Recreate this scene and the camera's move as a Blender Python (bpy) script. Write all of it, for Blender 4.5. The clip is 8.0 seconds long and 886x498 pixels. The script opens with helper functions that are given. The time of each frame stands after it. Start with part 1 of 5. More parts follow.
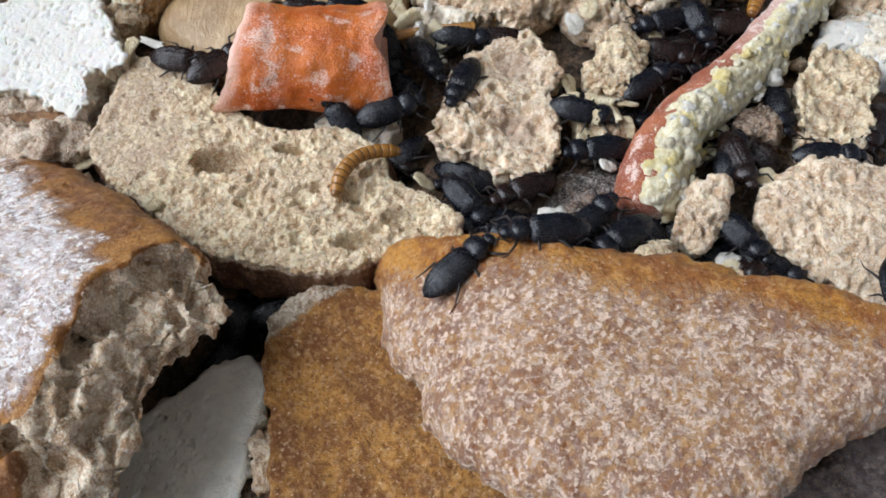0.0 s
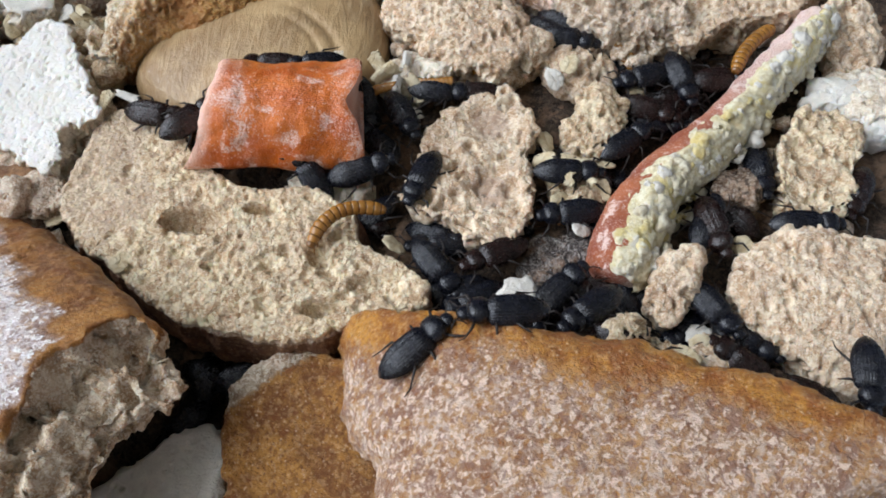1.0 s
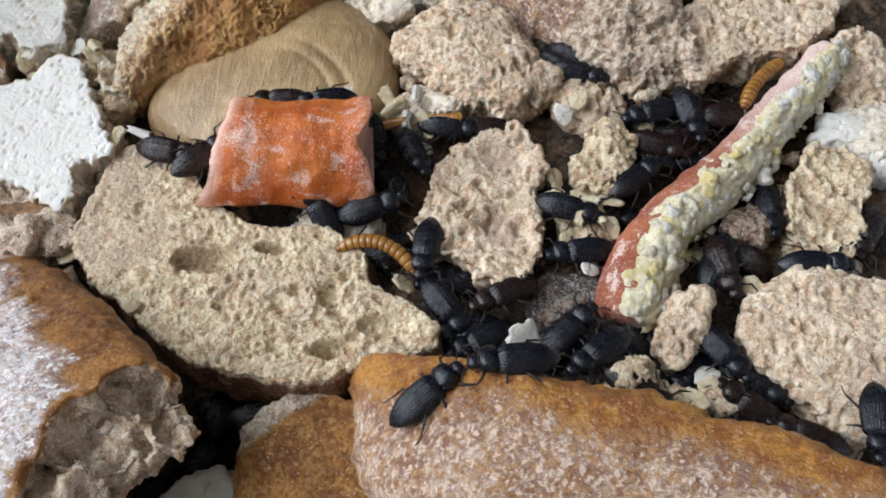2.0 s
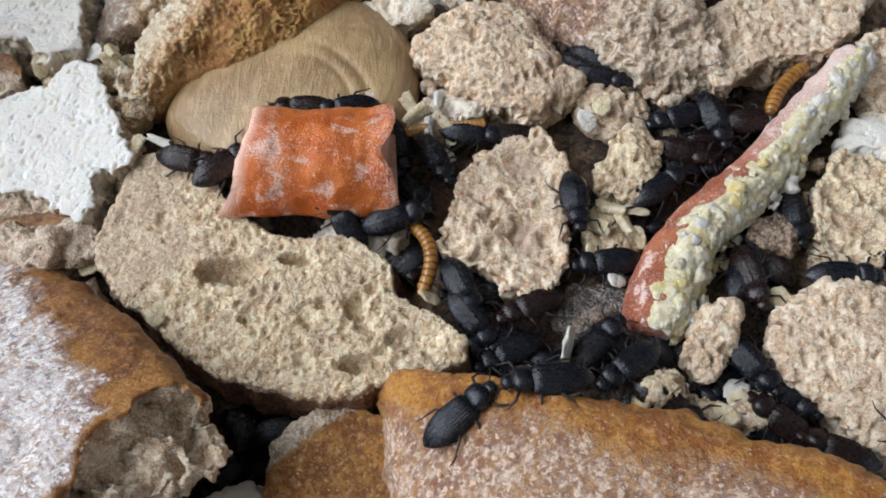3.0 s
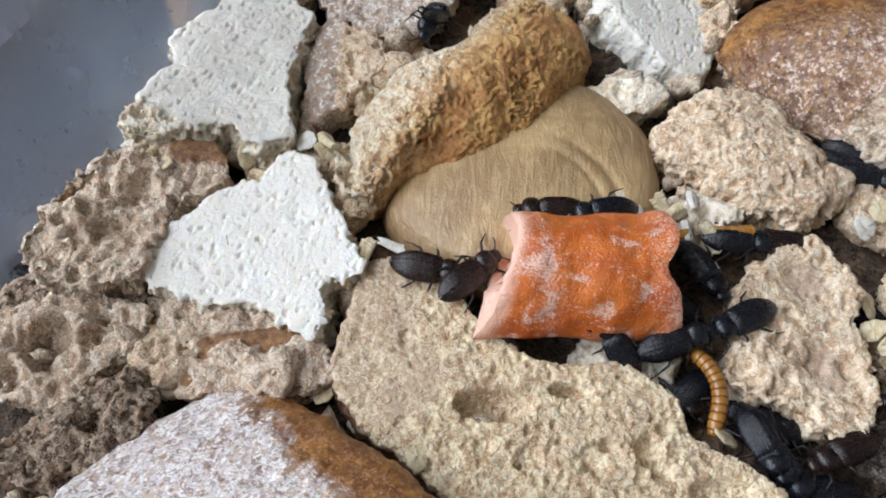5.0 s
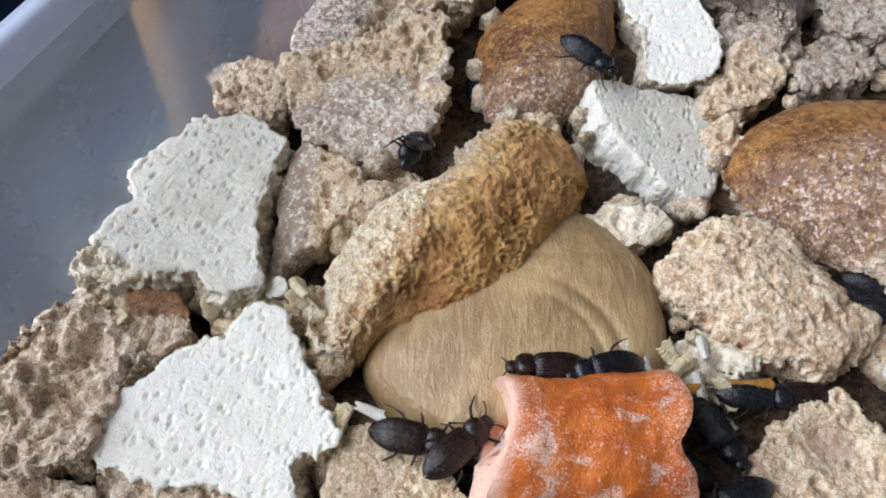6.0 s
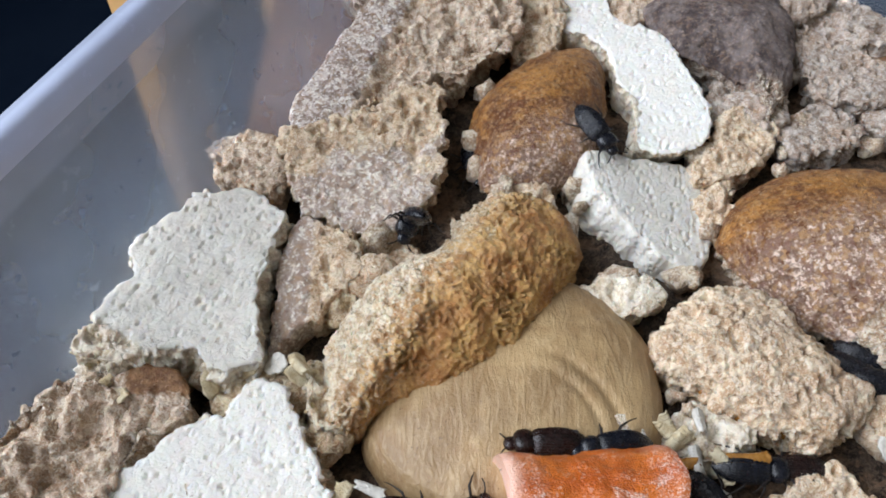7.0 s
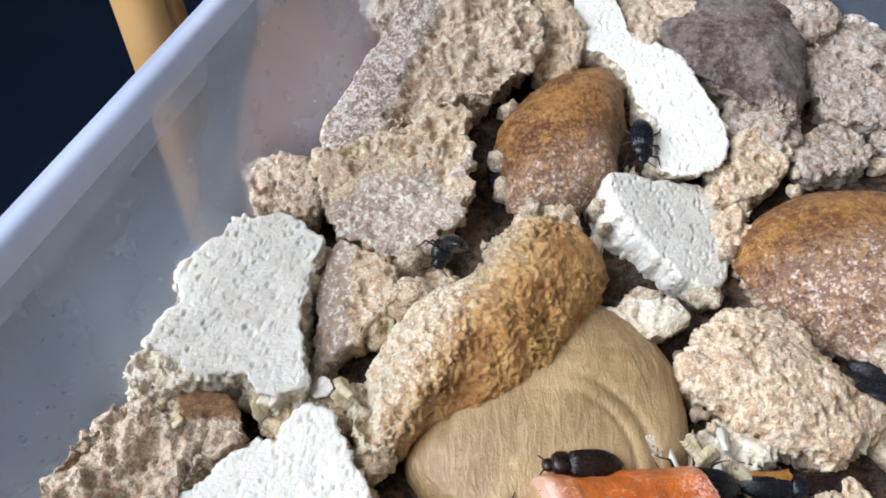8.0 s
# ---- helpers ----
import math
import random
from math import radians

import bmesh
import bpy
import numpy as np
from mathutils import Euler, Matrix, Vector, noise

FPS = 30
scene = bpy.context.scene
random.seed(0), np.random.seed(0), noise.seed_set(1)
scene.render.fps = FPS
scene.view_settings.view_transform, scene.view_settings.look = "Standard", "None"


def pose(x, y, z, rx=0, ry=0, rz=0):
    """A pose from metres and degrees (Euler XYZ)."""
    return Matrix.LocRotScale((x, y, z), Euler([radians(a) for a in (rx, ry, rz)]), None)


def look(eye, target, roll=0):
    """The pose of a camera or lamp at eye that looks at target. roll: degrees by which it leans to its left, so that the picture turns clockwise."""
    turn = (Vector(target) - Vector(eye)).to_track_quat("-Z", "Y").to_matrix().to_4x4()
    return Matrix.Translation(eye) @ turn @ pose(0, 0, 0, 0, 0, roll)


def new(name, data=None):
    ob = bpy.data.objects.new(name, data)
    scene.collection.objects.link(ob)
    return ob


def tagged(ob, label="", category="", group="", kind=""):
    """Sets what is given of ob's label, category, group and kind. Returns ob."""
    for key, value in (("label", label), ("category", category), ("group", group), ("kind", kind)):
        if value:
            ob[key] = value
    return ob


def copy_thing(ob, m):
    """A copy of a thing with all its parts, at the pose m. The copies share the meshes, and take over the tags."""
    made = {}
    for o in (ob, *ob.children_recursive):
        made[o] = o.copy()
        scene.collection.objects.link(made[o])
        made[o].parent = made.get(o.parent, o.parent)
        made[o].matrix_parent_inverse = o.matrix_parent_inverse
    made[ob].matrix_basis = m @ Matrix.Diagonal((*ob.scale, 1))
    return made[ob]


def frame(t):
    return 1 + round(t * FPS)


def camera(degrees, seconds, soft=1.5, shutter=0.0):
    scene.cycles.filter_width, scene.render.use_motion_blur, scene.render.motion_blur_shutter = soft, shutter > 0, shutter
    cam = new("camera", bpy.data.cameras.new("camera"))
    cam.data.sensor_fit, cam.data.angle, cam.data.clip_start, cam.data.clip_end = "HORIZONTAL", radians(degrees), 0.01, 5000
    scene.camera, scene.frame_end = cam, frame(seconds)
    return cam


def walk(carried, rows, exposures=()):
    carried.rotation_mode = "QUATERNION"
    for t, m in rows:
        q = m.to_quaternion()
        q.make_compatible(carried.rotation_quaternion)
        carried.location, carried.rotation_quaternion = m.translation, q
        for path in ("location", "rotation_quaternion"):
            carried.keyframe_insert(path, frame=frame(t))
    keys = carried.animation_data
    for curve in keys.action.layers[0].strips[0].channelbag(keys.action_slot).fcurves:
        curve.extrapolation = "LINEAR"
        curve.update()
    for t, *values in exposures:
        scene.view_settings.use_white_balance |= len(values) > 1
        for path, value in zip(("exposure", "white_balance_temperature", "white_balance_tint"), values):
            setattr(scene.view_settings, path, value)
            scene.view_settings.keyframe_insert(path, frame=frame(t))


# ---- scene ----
cam = camera(55.80, 8.0, 1.8)
PATH = [
    (0, (-0.00141, 0.00499, 0.15969), (0.01982, 1.08048, -1.52639), 0.79),
    (0.5, (0.00489, 0.01271, 0.16327), (-0.00872, 1.07539, -1.53099), -0.21),
    (1, (0.00689, 0.01562, 0.16443), (-0.01561, 1.08449, -1.52584), -0.32),
    (1.5, (0.00765, 0.01877, 0.16657), (-0.02918, 1.09751, -1.51716), -0.84),
    (3, (0.00088, 0.02651, 0.17101), (-0.02437, 1.04544, -1.54978), -0.56),
    (3.5, (-0.00075, 0.03119, 0.17020), (-0.01690, 1.04786, -1.55205), -0.21),
    (4, (-0.01493, 0.03284, 0.17281), (-0.02594, 1.05966, -1.54344), 0.66),
    (4.5, (-0.03276, 0.03459, 0.16816), (-0.05260, 1.09172, -1.52952), 0.74),
    (5, (-0.04446, 0.04657, 0.16260), (-0.05823, 1.14090, -1.51139), 0.92),
    (5.2, (-0.04670, 0.05168, 0.16020), (-0.06201, 1.15756, -1.50617), 0.68),
    (6.3, (-0.04236, 0.07099, 0.16165), (-0.04563, 1.27336, -1.43657), 0.37),
    (6.5, (-0.04359, 0.07025, 0.16160), (-0.04918, 1.28790, -1.42500), 0.22),
    (7, (-0.04343, 0.07206, 0.16622), (-0.03950, 1.32770, -1.39049), 0.29),
    (7.5, (-0.04724, 0.07488, 0.17465), (-0.02823, 1.32542, -1.38605), 0.57),
    (8, (-0.05232, 0.07561, 0.17666), (-0.01294, 1.28094, -1.41884), 1.49),
]
walk(cam, [(t, look(eye, target, roll)) for t, eye, target, roll in PATH],
     exposures=[(0.0, -0.2), (1.5, -0.26), (3.0, -0.34), (4.0, -0.31), (5.0, -0.26), (6.5, -0.27), (7.0, -0.25), (8.0, 0.0)])

# ---- light: one window behind the camera's left shoulder, overcast sky ----
world = bpy.data.worlds.new("sky")
scene.world = world
world.use_nodes = True
sky = world.node_tree.nodes.new("ShaderNodeTexSky")
sky.sky_type, sky.sun_disc = "NISHITA", False
sky.sun_elevation, sky.sun_rotation = radians(40), radians(200)
world.node_tree.links.new(sky.outputs[0], world.node_tree.nodes["Background"].inputs[0])
world.node_tree.nodes["Background"].inputs[1].default_value = 0.1
WINDOW = Vector((-1.2, 0.05, 1.2))
lamp_data = bpy.data.lights.new("window_light", "AREA")
lamp_data.shape, lamp_data.size, lamp_data.size_y, lamp_data.energy = "RECTANGLE", 1.9, 1.3, 69.0
lamp_data.color = (0.89, 0.96, 1.07)
lamp = new("window_light", lamp_data)
lamp.matrix_world = look(WINDOW, WINDOW + Vector((1.0, 0.0, -0.5)))

MM = 0.001


# ---- noise in arrays ----
def cell_hash(i, seed):
    i = i.astype(np.int64)
    h = (i[:, 0] * 374761393 + i[:, 1] * 668265263 + i[:, 2] * 2147483647 + seed * 1274126177) & 0xFFFFFFFF
    h = ((h ^ (h >> 13)) * 1274126177) & 0xFFFFFFFF
    h = ((h ^ (h >> 16)) * 2246822519) & 0xFFFFFFFF
    return ((h ^ (h >> 15)) & 0xFFFFFF) / float(0xFFFFFF)


def value_noise(p, seed=0):
    i = np.floor(p)
    f = p - i
    f = f * f * f * (f * (f * 6 - 15) + 10)
    out = np.zeros(len(p))
    for dx in (0, 1):
        for dy in (0, 1):
            for dz in (0, 1):
                w = (f[:, 0] if dx else 1 - f[:, 0]) * (f[:, 1] if dy else 1 - f[:, 1]) * (f[:, 2] if dz else 1 - f[:, 2])
                out += w * cell_hash(i + (dx, dy, dz), seed)
    return out * 2 - 1


TWIST = np.array(Matrix.Rotation(radians(37), 3, (0.3, 0.5, 0.81)).normalized())


def fbm(p, size, octaves=4, seed=0, gain=0.5):
    out, a = np.zeros(len(p)), 1.0
    q = p @ TWIST / size + 31.7
    for k in range(octaves):
        out += a * value_noise(q, seed + k)
        q, a = q @ TWIST * 2.03 + 7.1, a * gain
    return out


def pits(p, size, share, seed=0, scale=1.0):
    """Depth 0 to 1 of round holes, about one in each cell of that size."""
    i = np.floor(p / size)
    best = np.zeros(len(p))
    for dx in (-1, 0, 1):
        for dy in (-1, 0, 1):
            for dz in (-1, 0, 1):
                c = i + (dx, dy, dz)
                there = cell_hash(c, seed) < share
                centre = (c + np.stack([cell_hash(c, seed + k) for k in (1, 2, 3)], 1)) * size
                radius = size * scale * (0.22 + 0.38 * cell_hash(c, seed + 4))
                d = ((p - centre) ** 2).sum(1) / radius ** 2
                best = np.maximum(best, np.where(there, np.clip(1 - d, 0, 1), 0))
    return np.sqrt(best)


# ---- nodes ----
class Graph:
    def __init__(self, name):
        self.mat = bpy.data.materials.new(name)
        self.mat.use_nodes = True
        self.nodes, self.links = self.mat.node_tree.nodes, self.mat.node_tree.links
        self.bsdf = self.nodes["Principled BSDF"]
        coords = self.nodes.new("ShaderNodeTexCoord")
        mapping = self.nodes.new("ShaderNodeMapping")
        mapping.inputs["Scale"].default_value = (1000, 1000, 1000)
        self.links.new(coords.outputs["Object"], mapping.inputs[0])
        self.mm = mapping.outputs[0]
        self.bent = None

    def torn(self):
        """Coordinates bent by noise, so that cells come out irregular."""
        if self.bent is None:
            out = self.mm
            for size, amount in ((1.6, 1.3), (0.5, 0.4)):
                n, a, b = (self.nodes.new(k) for k in ("ShaderNodeTexNoise", "ShaderNodeVectorMath", "ShaderNodeVectorMath"))
                self.links.new(self.mm, n.inputs["Vector"])
                n.inputs["Scale"].default_value, n.inputs["Detail"].default_value = 1.0 / size, 2.0
                a.operation, b.operation = "MULTIPLY_ADD", "ADD"
                self.links.new(n.outputs["Color"], a.inputs[0])
                a.inputs[1].default_value, a.inputs[2].default_value = (2 * amount,) * 3, (-amount,) * 3
                self.links.new(out, b.inputs[0]), self.links.new(a.outputs[0], b.inputs[1])
                out = b.outputs[0]
            self.bent = out
        return self.bent

    def put(self, socket, value):
        if isinstance(value, bpy.types.NodeSocket):
            self.links.new(value, socket)
        elif isinstance(value, tuple) and len(value) == 3 and socket.type == "RGBA":
            socket.default_value = (*value, 1)
        else:
            socket.default_value = value

    def noise(self, size, detail=4.0, rough=0.55, stretch=None, warp=0.0):
        n = self.nodes.new("ShaderNodeTexNoise")
        vector = self.mm
        if stretch:
            m = self.nodes.new("ShaderNodeMapping")
            m.inputs["Scale"].default_value = stretch
            self.links.new(vector, m.inputs[0])
            vector = m.outputs[0]
        self.links.new(vector, n.inputs["Vector"])
        n.inputs["Scale"].default_value, n.inputs["Detail"].default_value = 1.0 / size, detail
        n.inputs["Roughness"].default_value, n.inputs["Distortion"].default_value = rough, warp
        return n.outputs["Fac"]

    def cells(self, size, feature="F1"):
        n = self.nodes.new("ShaderNodeTexVoronoi")
        n.feature = feature
        self.links.new(self.torn(), n.inputs["Vector"])
        n.inputs["Scale"].default_value = 1.0 / size
        return n.outputs["Distance"]

    def grains(self, size, irregular=True):
        n = self.nodes.new("ShaderNodeTexVoronoi")
        self.links.new(self.torn() if irregular else self.mm, n.inputs["Vector"])
        n.inputs["Scale"].default_value = 1.0 / size
        return n.outputs["Color"]

    def math(self, op, a, b=0.0, clamp=False):
        n = self.nodes.new("ShaderNodeMath")
        n.operation, n.use_clamp = op, clamp
        self.put(n.inputs[0], a), self.put(n.inputs[1], b)
        return n.outputs[0]

    def step(self, value, low, high, a=0.0, b=1.0):
        n = self.nodes.new("ShaderNodeMapRange")
        n.interpolation_type = "SMOOTHSTEP"
        for socket, v in zip(n.inputs, (value, low, high, a, b)):
            self.put(socket, v)
        return n.outputs[0]

    def mix(self, fac, a, b, blend="MIX"):
        n = self.nodes.new("ShaderNodeMix")
        n.data_type, n.blend_type = "RGBA", blend
        self.put(n.inputs[0], fac), self.put(n.inputs[6], a), self.put(n.inputs[7], b)
        return n.outputs[2]

    def attribute(self, name):
        n = self.nodes.new("ShaderNodeAttribute")
        n.attribute_name = name
        return n.outputs["Fac"]

    def random(self):
        return self.nodes.new("ShaderNodeObjectInfo").outputs["Random"]

    def bump(self, height, depth, normal=None):
        n = self.nodes.new("ShaderNodeBump")
        n.inputs["Strength"].default_value, n.inputs["Distance"].default_value = 1.0, depth * MM
        self.links.new(height, n.inputs["Height"])
        if normal:
            self.links.new(normal, n.inputs["Normal"])
        return n.outputs[0]

    def done(self, **inputs):
        for key, v in inputs.items():
            self.put(self.bsdf.inputs[key.replace("_", " ")], v)
        return self.mat


def bread(name, crumb, crumb_dark, crust=(0.42, 0.19, 0.055), crust_dark=(0.13, 0.045, 0.012), flour=0.0, flour_colour=(0.72, 0.66, 0.6), gloss=0.5, grain=0.6, dirt=0.0, relief=0.32, crumb_light=(0.86, 0.79, 0.66), skin=(0.42, 0.265, 0.17), skinned=0.5, speck=(0.24, 0.14, 0.085)):
    """Crumb and crust, blended by the attribute 'crust', with flour on the crust by 'flour'.
    skin: flattened brown patches of the crumb; speck: bran and small dirt."""
    g = Graph(name)
    wide, middle, fine, grit = g.noise(9, 4, 0.6), g.noise(2.2, 5, 0.65), g.noise(0.75, 5, 0.65), g.noise(0.3, 4, 0.65)
    coarse, small, seed_like, tint = g.grains(1.15), g.grains(0.55), g.grains(0.6, False), g.grains(0.85, False)
    # crumb
    c = g.mix(g.step(middle, 0.41, 0.58), tuple(q * r for q, r in zip(crumb_dark, (0.86, 0.8, 0.74))), crumb)
    c = g.mix(g.math("MULTIPLY", g.step(g.math("ADD", wide, g.math("MULTIPLY", middle, 0.25)), 0.62, 0.74), skinned), c, skin)
    c = g.mix(g.math("MULTIPLY", g.step(grit, 0.5, 0.62), 0.6), c, crumb_light)
    c = g.mix(g.math("MULTIPLY", g.step(small, 0.6, 0.78), 0.5), c, crumb_light)
    c = g.mix(g.math("MULTIPLY", g.step(small, 0.34, 0.2), 0.3), c, crumb_dark)
    c = g.mix(g.math("MULTIPLY", g.step(g.math("ADD", coarse, g.math("MULTIPLY", middle, 0.5)), 0.46, 0.38), 0.4), c, speck)
    if dirt:
        c = g.mix(g.math("MULTIPLY", g.step(g.noise(1.3, 5), 0.52, 0.66), dirt), c, (0.05, 0.03, 0.02))
    # crust
    k = g.mix(g.step(g.math("ADD", wide, g.math("MULTIPLY", middle, 0.5)), 0.6, 0.9), crust_dark, crust)
    k = g.mix(g.math("MULTIPLY", g.step(fine, 0.54, 0.66), grain * 0.35), k, (0.62, 0.38, 0.18))
    k = g.mix(g.math("MULTIPLY", g.step(fine, 0.46, 0.38), grain * 0.7), k, crust_dark)
    k = g.mix(g.math("MULTIPLY", g.step(seed_like, 0.66, 0.8), grain * 0.25), k, (0.6, 0.38, 0.2))
    dot, blot = g.noise(0.5, 3, 0.5), g.noise(1.5, 5, 0.7, warp=0.5)
    k = g.mix(g.math("MULTIPLY", g.step(blot, 0.53, 0.64), min(0.75, grain * 0.6)), k, tuple(0.55 * q + 0.45 * r for q, r in zip(crust_dark, (0.2, 0.05, 0.012))))
    k = g.mix(g.math("MULTIPLY", g.step(dot, 0.62, 0.72), grain * 0.6), k, (0.74, 0.55, 0.38))
    k = g.mix(g.math("MULTIPLY", g.step(dot, 0.38, 0.28), grain * 0.5), k, crust_dark)
    if not grain:
        k = g.mix(g.math("MULTIPLY", g.step(g.noise(0.7, 2), 0.68, 0.73), 0.7), k, (0.3, 0.25, 0.19))
        k = g.mix(g.math("MULTIPLY", g.step(middle, 0.52, 0.66), 0.3), k, crumb)
    # flour in grains and smears
    dust = g.attribute("flour")
    amount = g.math("ADD", g.math("MULTIPLY", dust, 0.5), g.math("ADD", g.math("MULTIPLY", middle, 0.55), g.math("MULTIPLY", wide, 0.25)))
    heap = g.math("ADD", amount, g.math("ADD", g.math("MULTIPLY", seed_like, 0.3), g.math("ADD", g.math("MULTIPLY", small, 0.22), g.math("MULTIPLY", fine, 0.35))))
    f = g.step(heap, 1.04 - flour, 1.2 - flour)
    thin = g.math("MULTIPLY", g.step(heap, 0.8 - flour, 1.04 - flour), 0.5)
    some = g.step(dust, 0.02, 0.3, min(1.0, flour * 2), 1.0)
    k = g.mix(g.math("MULTIPLY", thin, some), k, tuple(0.62 * q for q in flour_colour))
    f = g.math("MULTIPLY", f, some)
    k = g.mix(f, k, flour_colour)
    k = g.mix(g.math("MULTIPLY", some, g.math("MULTIPLY", g.step(tint, 0.62, 0.8), grain * 0.45)), k, (0.52, 0.3, 0.13))
    k = g.mix(g.math("MULTIPLY", some, g.math("MULTIPLY", g.step(tint, 0.38, 0.22), grain * 0.5)), k, (0.25, 0.14, 0.11))
    k = g.mix(g.math("MULTIPLY", some, g.math("MULTIPLY", g.step(blot, 0.54, 0.66), grain * 0.4)), k, (0.27, 0.13, 0.085))
    k = g.mix(g.math("MULTIPLY", f, g.step(small, 0.58, 0.74)), k, tuple(min(0.82, 1.32 * q) for q in flour_colour))
    a = g.step(g.math("ADD", g.attribute("crust"), g.math("MULTIPLY", g.math("SUBTRACT", fine, 0.5), 0.9)), 0.35, 0.65)
    colour = g.mix(a, c, k)
    rough = g.math("ADD", g.math("MULTIPLY", a, g.math("MULTIPLY", g.math("SUBTRACT", 1.0, f), gloss - 0.9)), 0.9)
    soft = g.math("SUBTRACT", 1.0, g.math("MULTIPLY", a, 0.75 if grain else 0.55))
    pores = g.math("ADD", g.math("MULTIPLY", g.step(g.cells(1.2), 0.15, 0.45), 0.6), g.math("MULTIPLY", g.step(g.cells(0.6), 0.1, 0.5), 0.35))
    height = g.math("ADD", g.math("ADD", g.math("MULTIPLY", fine, 1.0), g.math("MULTIPLY", grit, 0.45)), g.math("MULTIPLY", pores, soft))
    height = g.math("ADD", height, g.math("MULTIPLY", g.math("MULTIPLY", a, small), 0.35 * min(1.0, grain)))
    return g.done(Base_Color=colour, Roughness=rough, Normal=g.bump(height, relief), Specular_IOR_Level=0.3, Subsurface_Weight=0.3, Subsurface_Radius=(0.0016, 0.0011, 0.0007), Subsurface_Scale=0.7)


M = {}
M["slab"] = bread("floury_golden_crust", (0.6, 0.48, 0.34), (0.4, 0.28, 0.17), (0.52, 0.24, 0.045), (0.25, 0.085, 0.022), 0.0, (0.53, 0.4, 0.315), 0.3, 1.1, relief=0.55)
M["left"] = bread("floured_white_crust", (0.68, 0.54, 0.39), (0.46, 0.31, 0.19), (0.38, 0.17, 0.04), (0.16, 0.06, 0.02), 0.0, (0.66, 0.59, 0.57), 0.4, 0.9, relief=0.28, speck=(0.2, 0.1, 0.05))
M["slice"] = bread("oat_bread_crumb", (0.78, 0.64, 0.43), (0.52, 0.36, 0.22), (0.2, 0.1, 0.055), (0.09, 0.038, 0.022), 0.0, (0.5, 0.385, 0.285), 0.7, relief=0.4, crumb_light=(0.87, 0.78, 0.58), skinned=0.6, speck=(0.28, 0.2, 0.14))
M["white"] = bread("white_bread", (0.84, 0.77, 0.64), (0.66, 0.56, 0.42), (0.87, 0.845, 0.79), (0.82, 0.785, 0.72), 0.0, gloss=0.9, grain=0.0, relief=0.26, skinned=0.2, speck=(0.4, 0.3, 0.2))
M["grey"] = bread("pale_bread", (0.8, 0.73, 0.61), (0.6, 0.51, 0.39), (0.76, 0.73, 0.665), (0.66, 0.625, 0.56), 0.0, gloss=0.9, grain=0.0, relief=0.26, skinned=0.2, speck=(0.38, 0.29, 0.2))
M["heel"] = bread("porous_rye_crumb", (0.66, 0.52, 0.4), (0.46, 0.32, 0.225), (0.36, 0.19, 0.085), (0.15, 0.07, 0.032), 0.0, (0.66, 0.58, 0.53))
M["dark"] = bread("dirty_crumb", (0.38, 0.28, 0.2), (0.13, 0.08, 0.052), dirt=0.85, relief=0.5, crumb_light=(0.62, 0.52, 0.42))
M["roll"] = bread("toasted_rough_crust", (0.83, 0.71, 0.53), (0.68, 0.51, 0.33), (0.7, 0.42, 0.15), (0.42, 0.19, 0.06), 0.0, (0.86, 0.73, 0.5), 0.45, 0.9, relief=0.6, skinned=0.0, speck=(0.5, 0.28, 0.1))
M["pale"] = bread("pale_wheat_crumb", (0.76, 0.61, 0.44), (0.54, 0.37, 0.235), (0.52, 0.385, 0.3), (0.37, 0.25, 0.18), 0.0, (0.66, 0.57, 0.5), crumb_light=(0.84, 0.75, 0.6), skinned=0.6)
M["bun"] = bread("shiny_golden_crust", (0.6, 0.48, 0.36), (0.4, 0.28, 0.18), (0.42, 0.195, 0.05), (0.13, 0.048, 0.018), 0.0, (0.57, 0.44, 0.36), 0.3, 1.2, relief=0.45)
M["old"] = bread("old_rough_crust", (0.52, 0.43, 0.32), (0.34, 0.25, 0.17), (0.46, 0.225, 0.055), (0.19, 0.075, 0.022), 0.0, (0.55, 0.42, 0.29), 0.42, 1.3, relief=0.6)
M["purple"] = bread("mouldy_purple_crust", (0.4, 0.32, 0.27), (0.22, 0.155, 0.12), (0.19, 0.155, 0.145), (0.055, 0.04, 0.04), 0.1, (0.44, 0.38, 0.37), 0.7, 0.45, relief=0.5)
M["drab"] = bread("drab_old_crumb", (0.5, 0.43, 0.37), (0.33, 0.25, 0.2), (0.3, 0.16, 0.08), (0.14, 0.075, 0.05), 0.0, (0.42, 0.37, 0.34), dirt=0.2, crumb_light=(0.68, 0.61, 0.54))
M["grit"] = bread("black_grit", (0.13, 0.11, 0.1), (0.04, 0.03, 0.027), dirt=0.5, relief=0.6, crumb_light=(0.5, 0.46, 0.42))


def plain(name, a, b, size=3.0, rough=0.6, bump=0.15, **more):
    g = Graph(name)
    n = g.noise(size, 5)
    return g.done(Base_Color=g.mix(g.step(n, 0.35, 0.65), a, b), Roughness=rough, Normal=g.bump(g.noise(size * 0.2, 4), bump), **more)


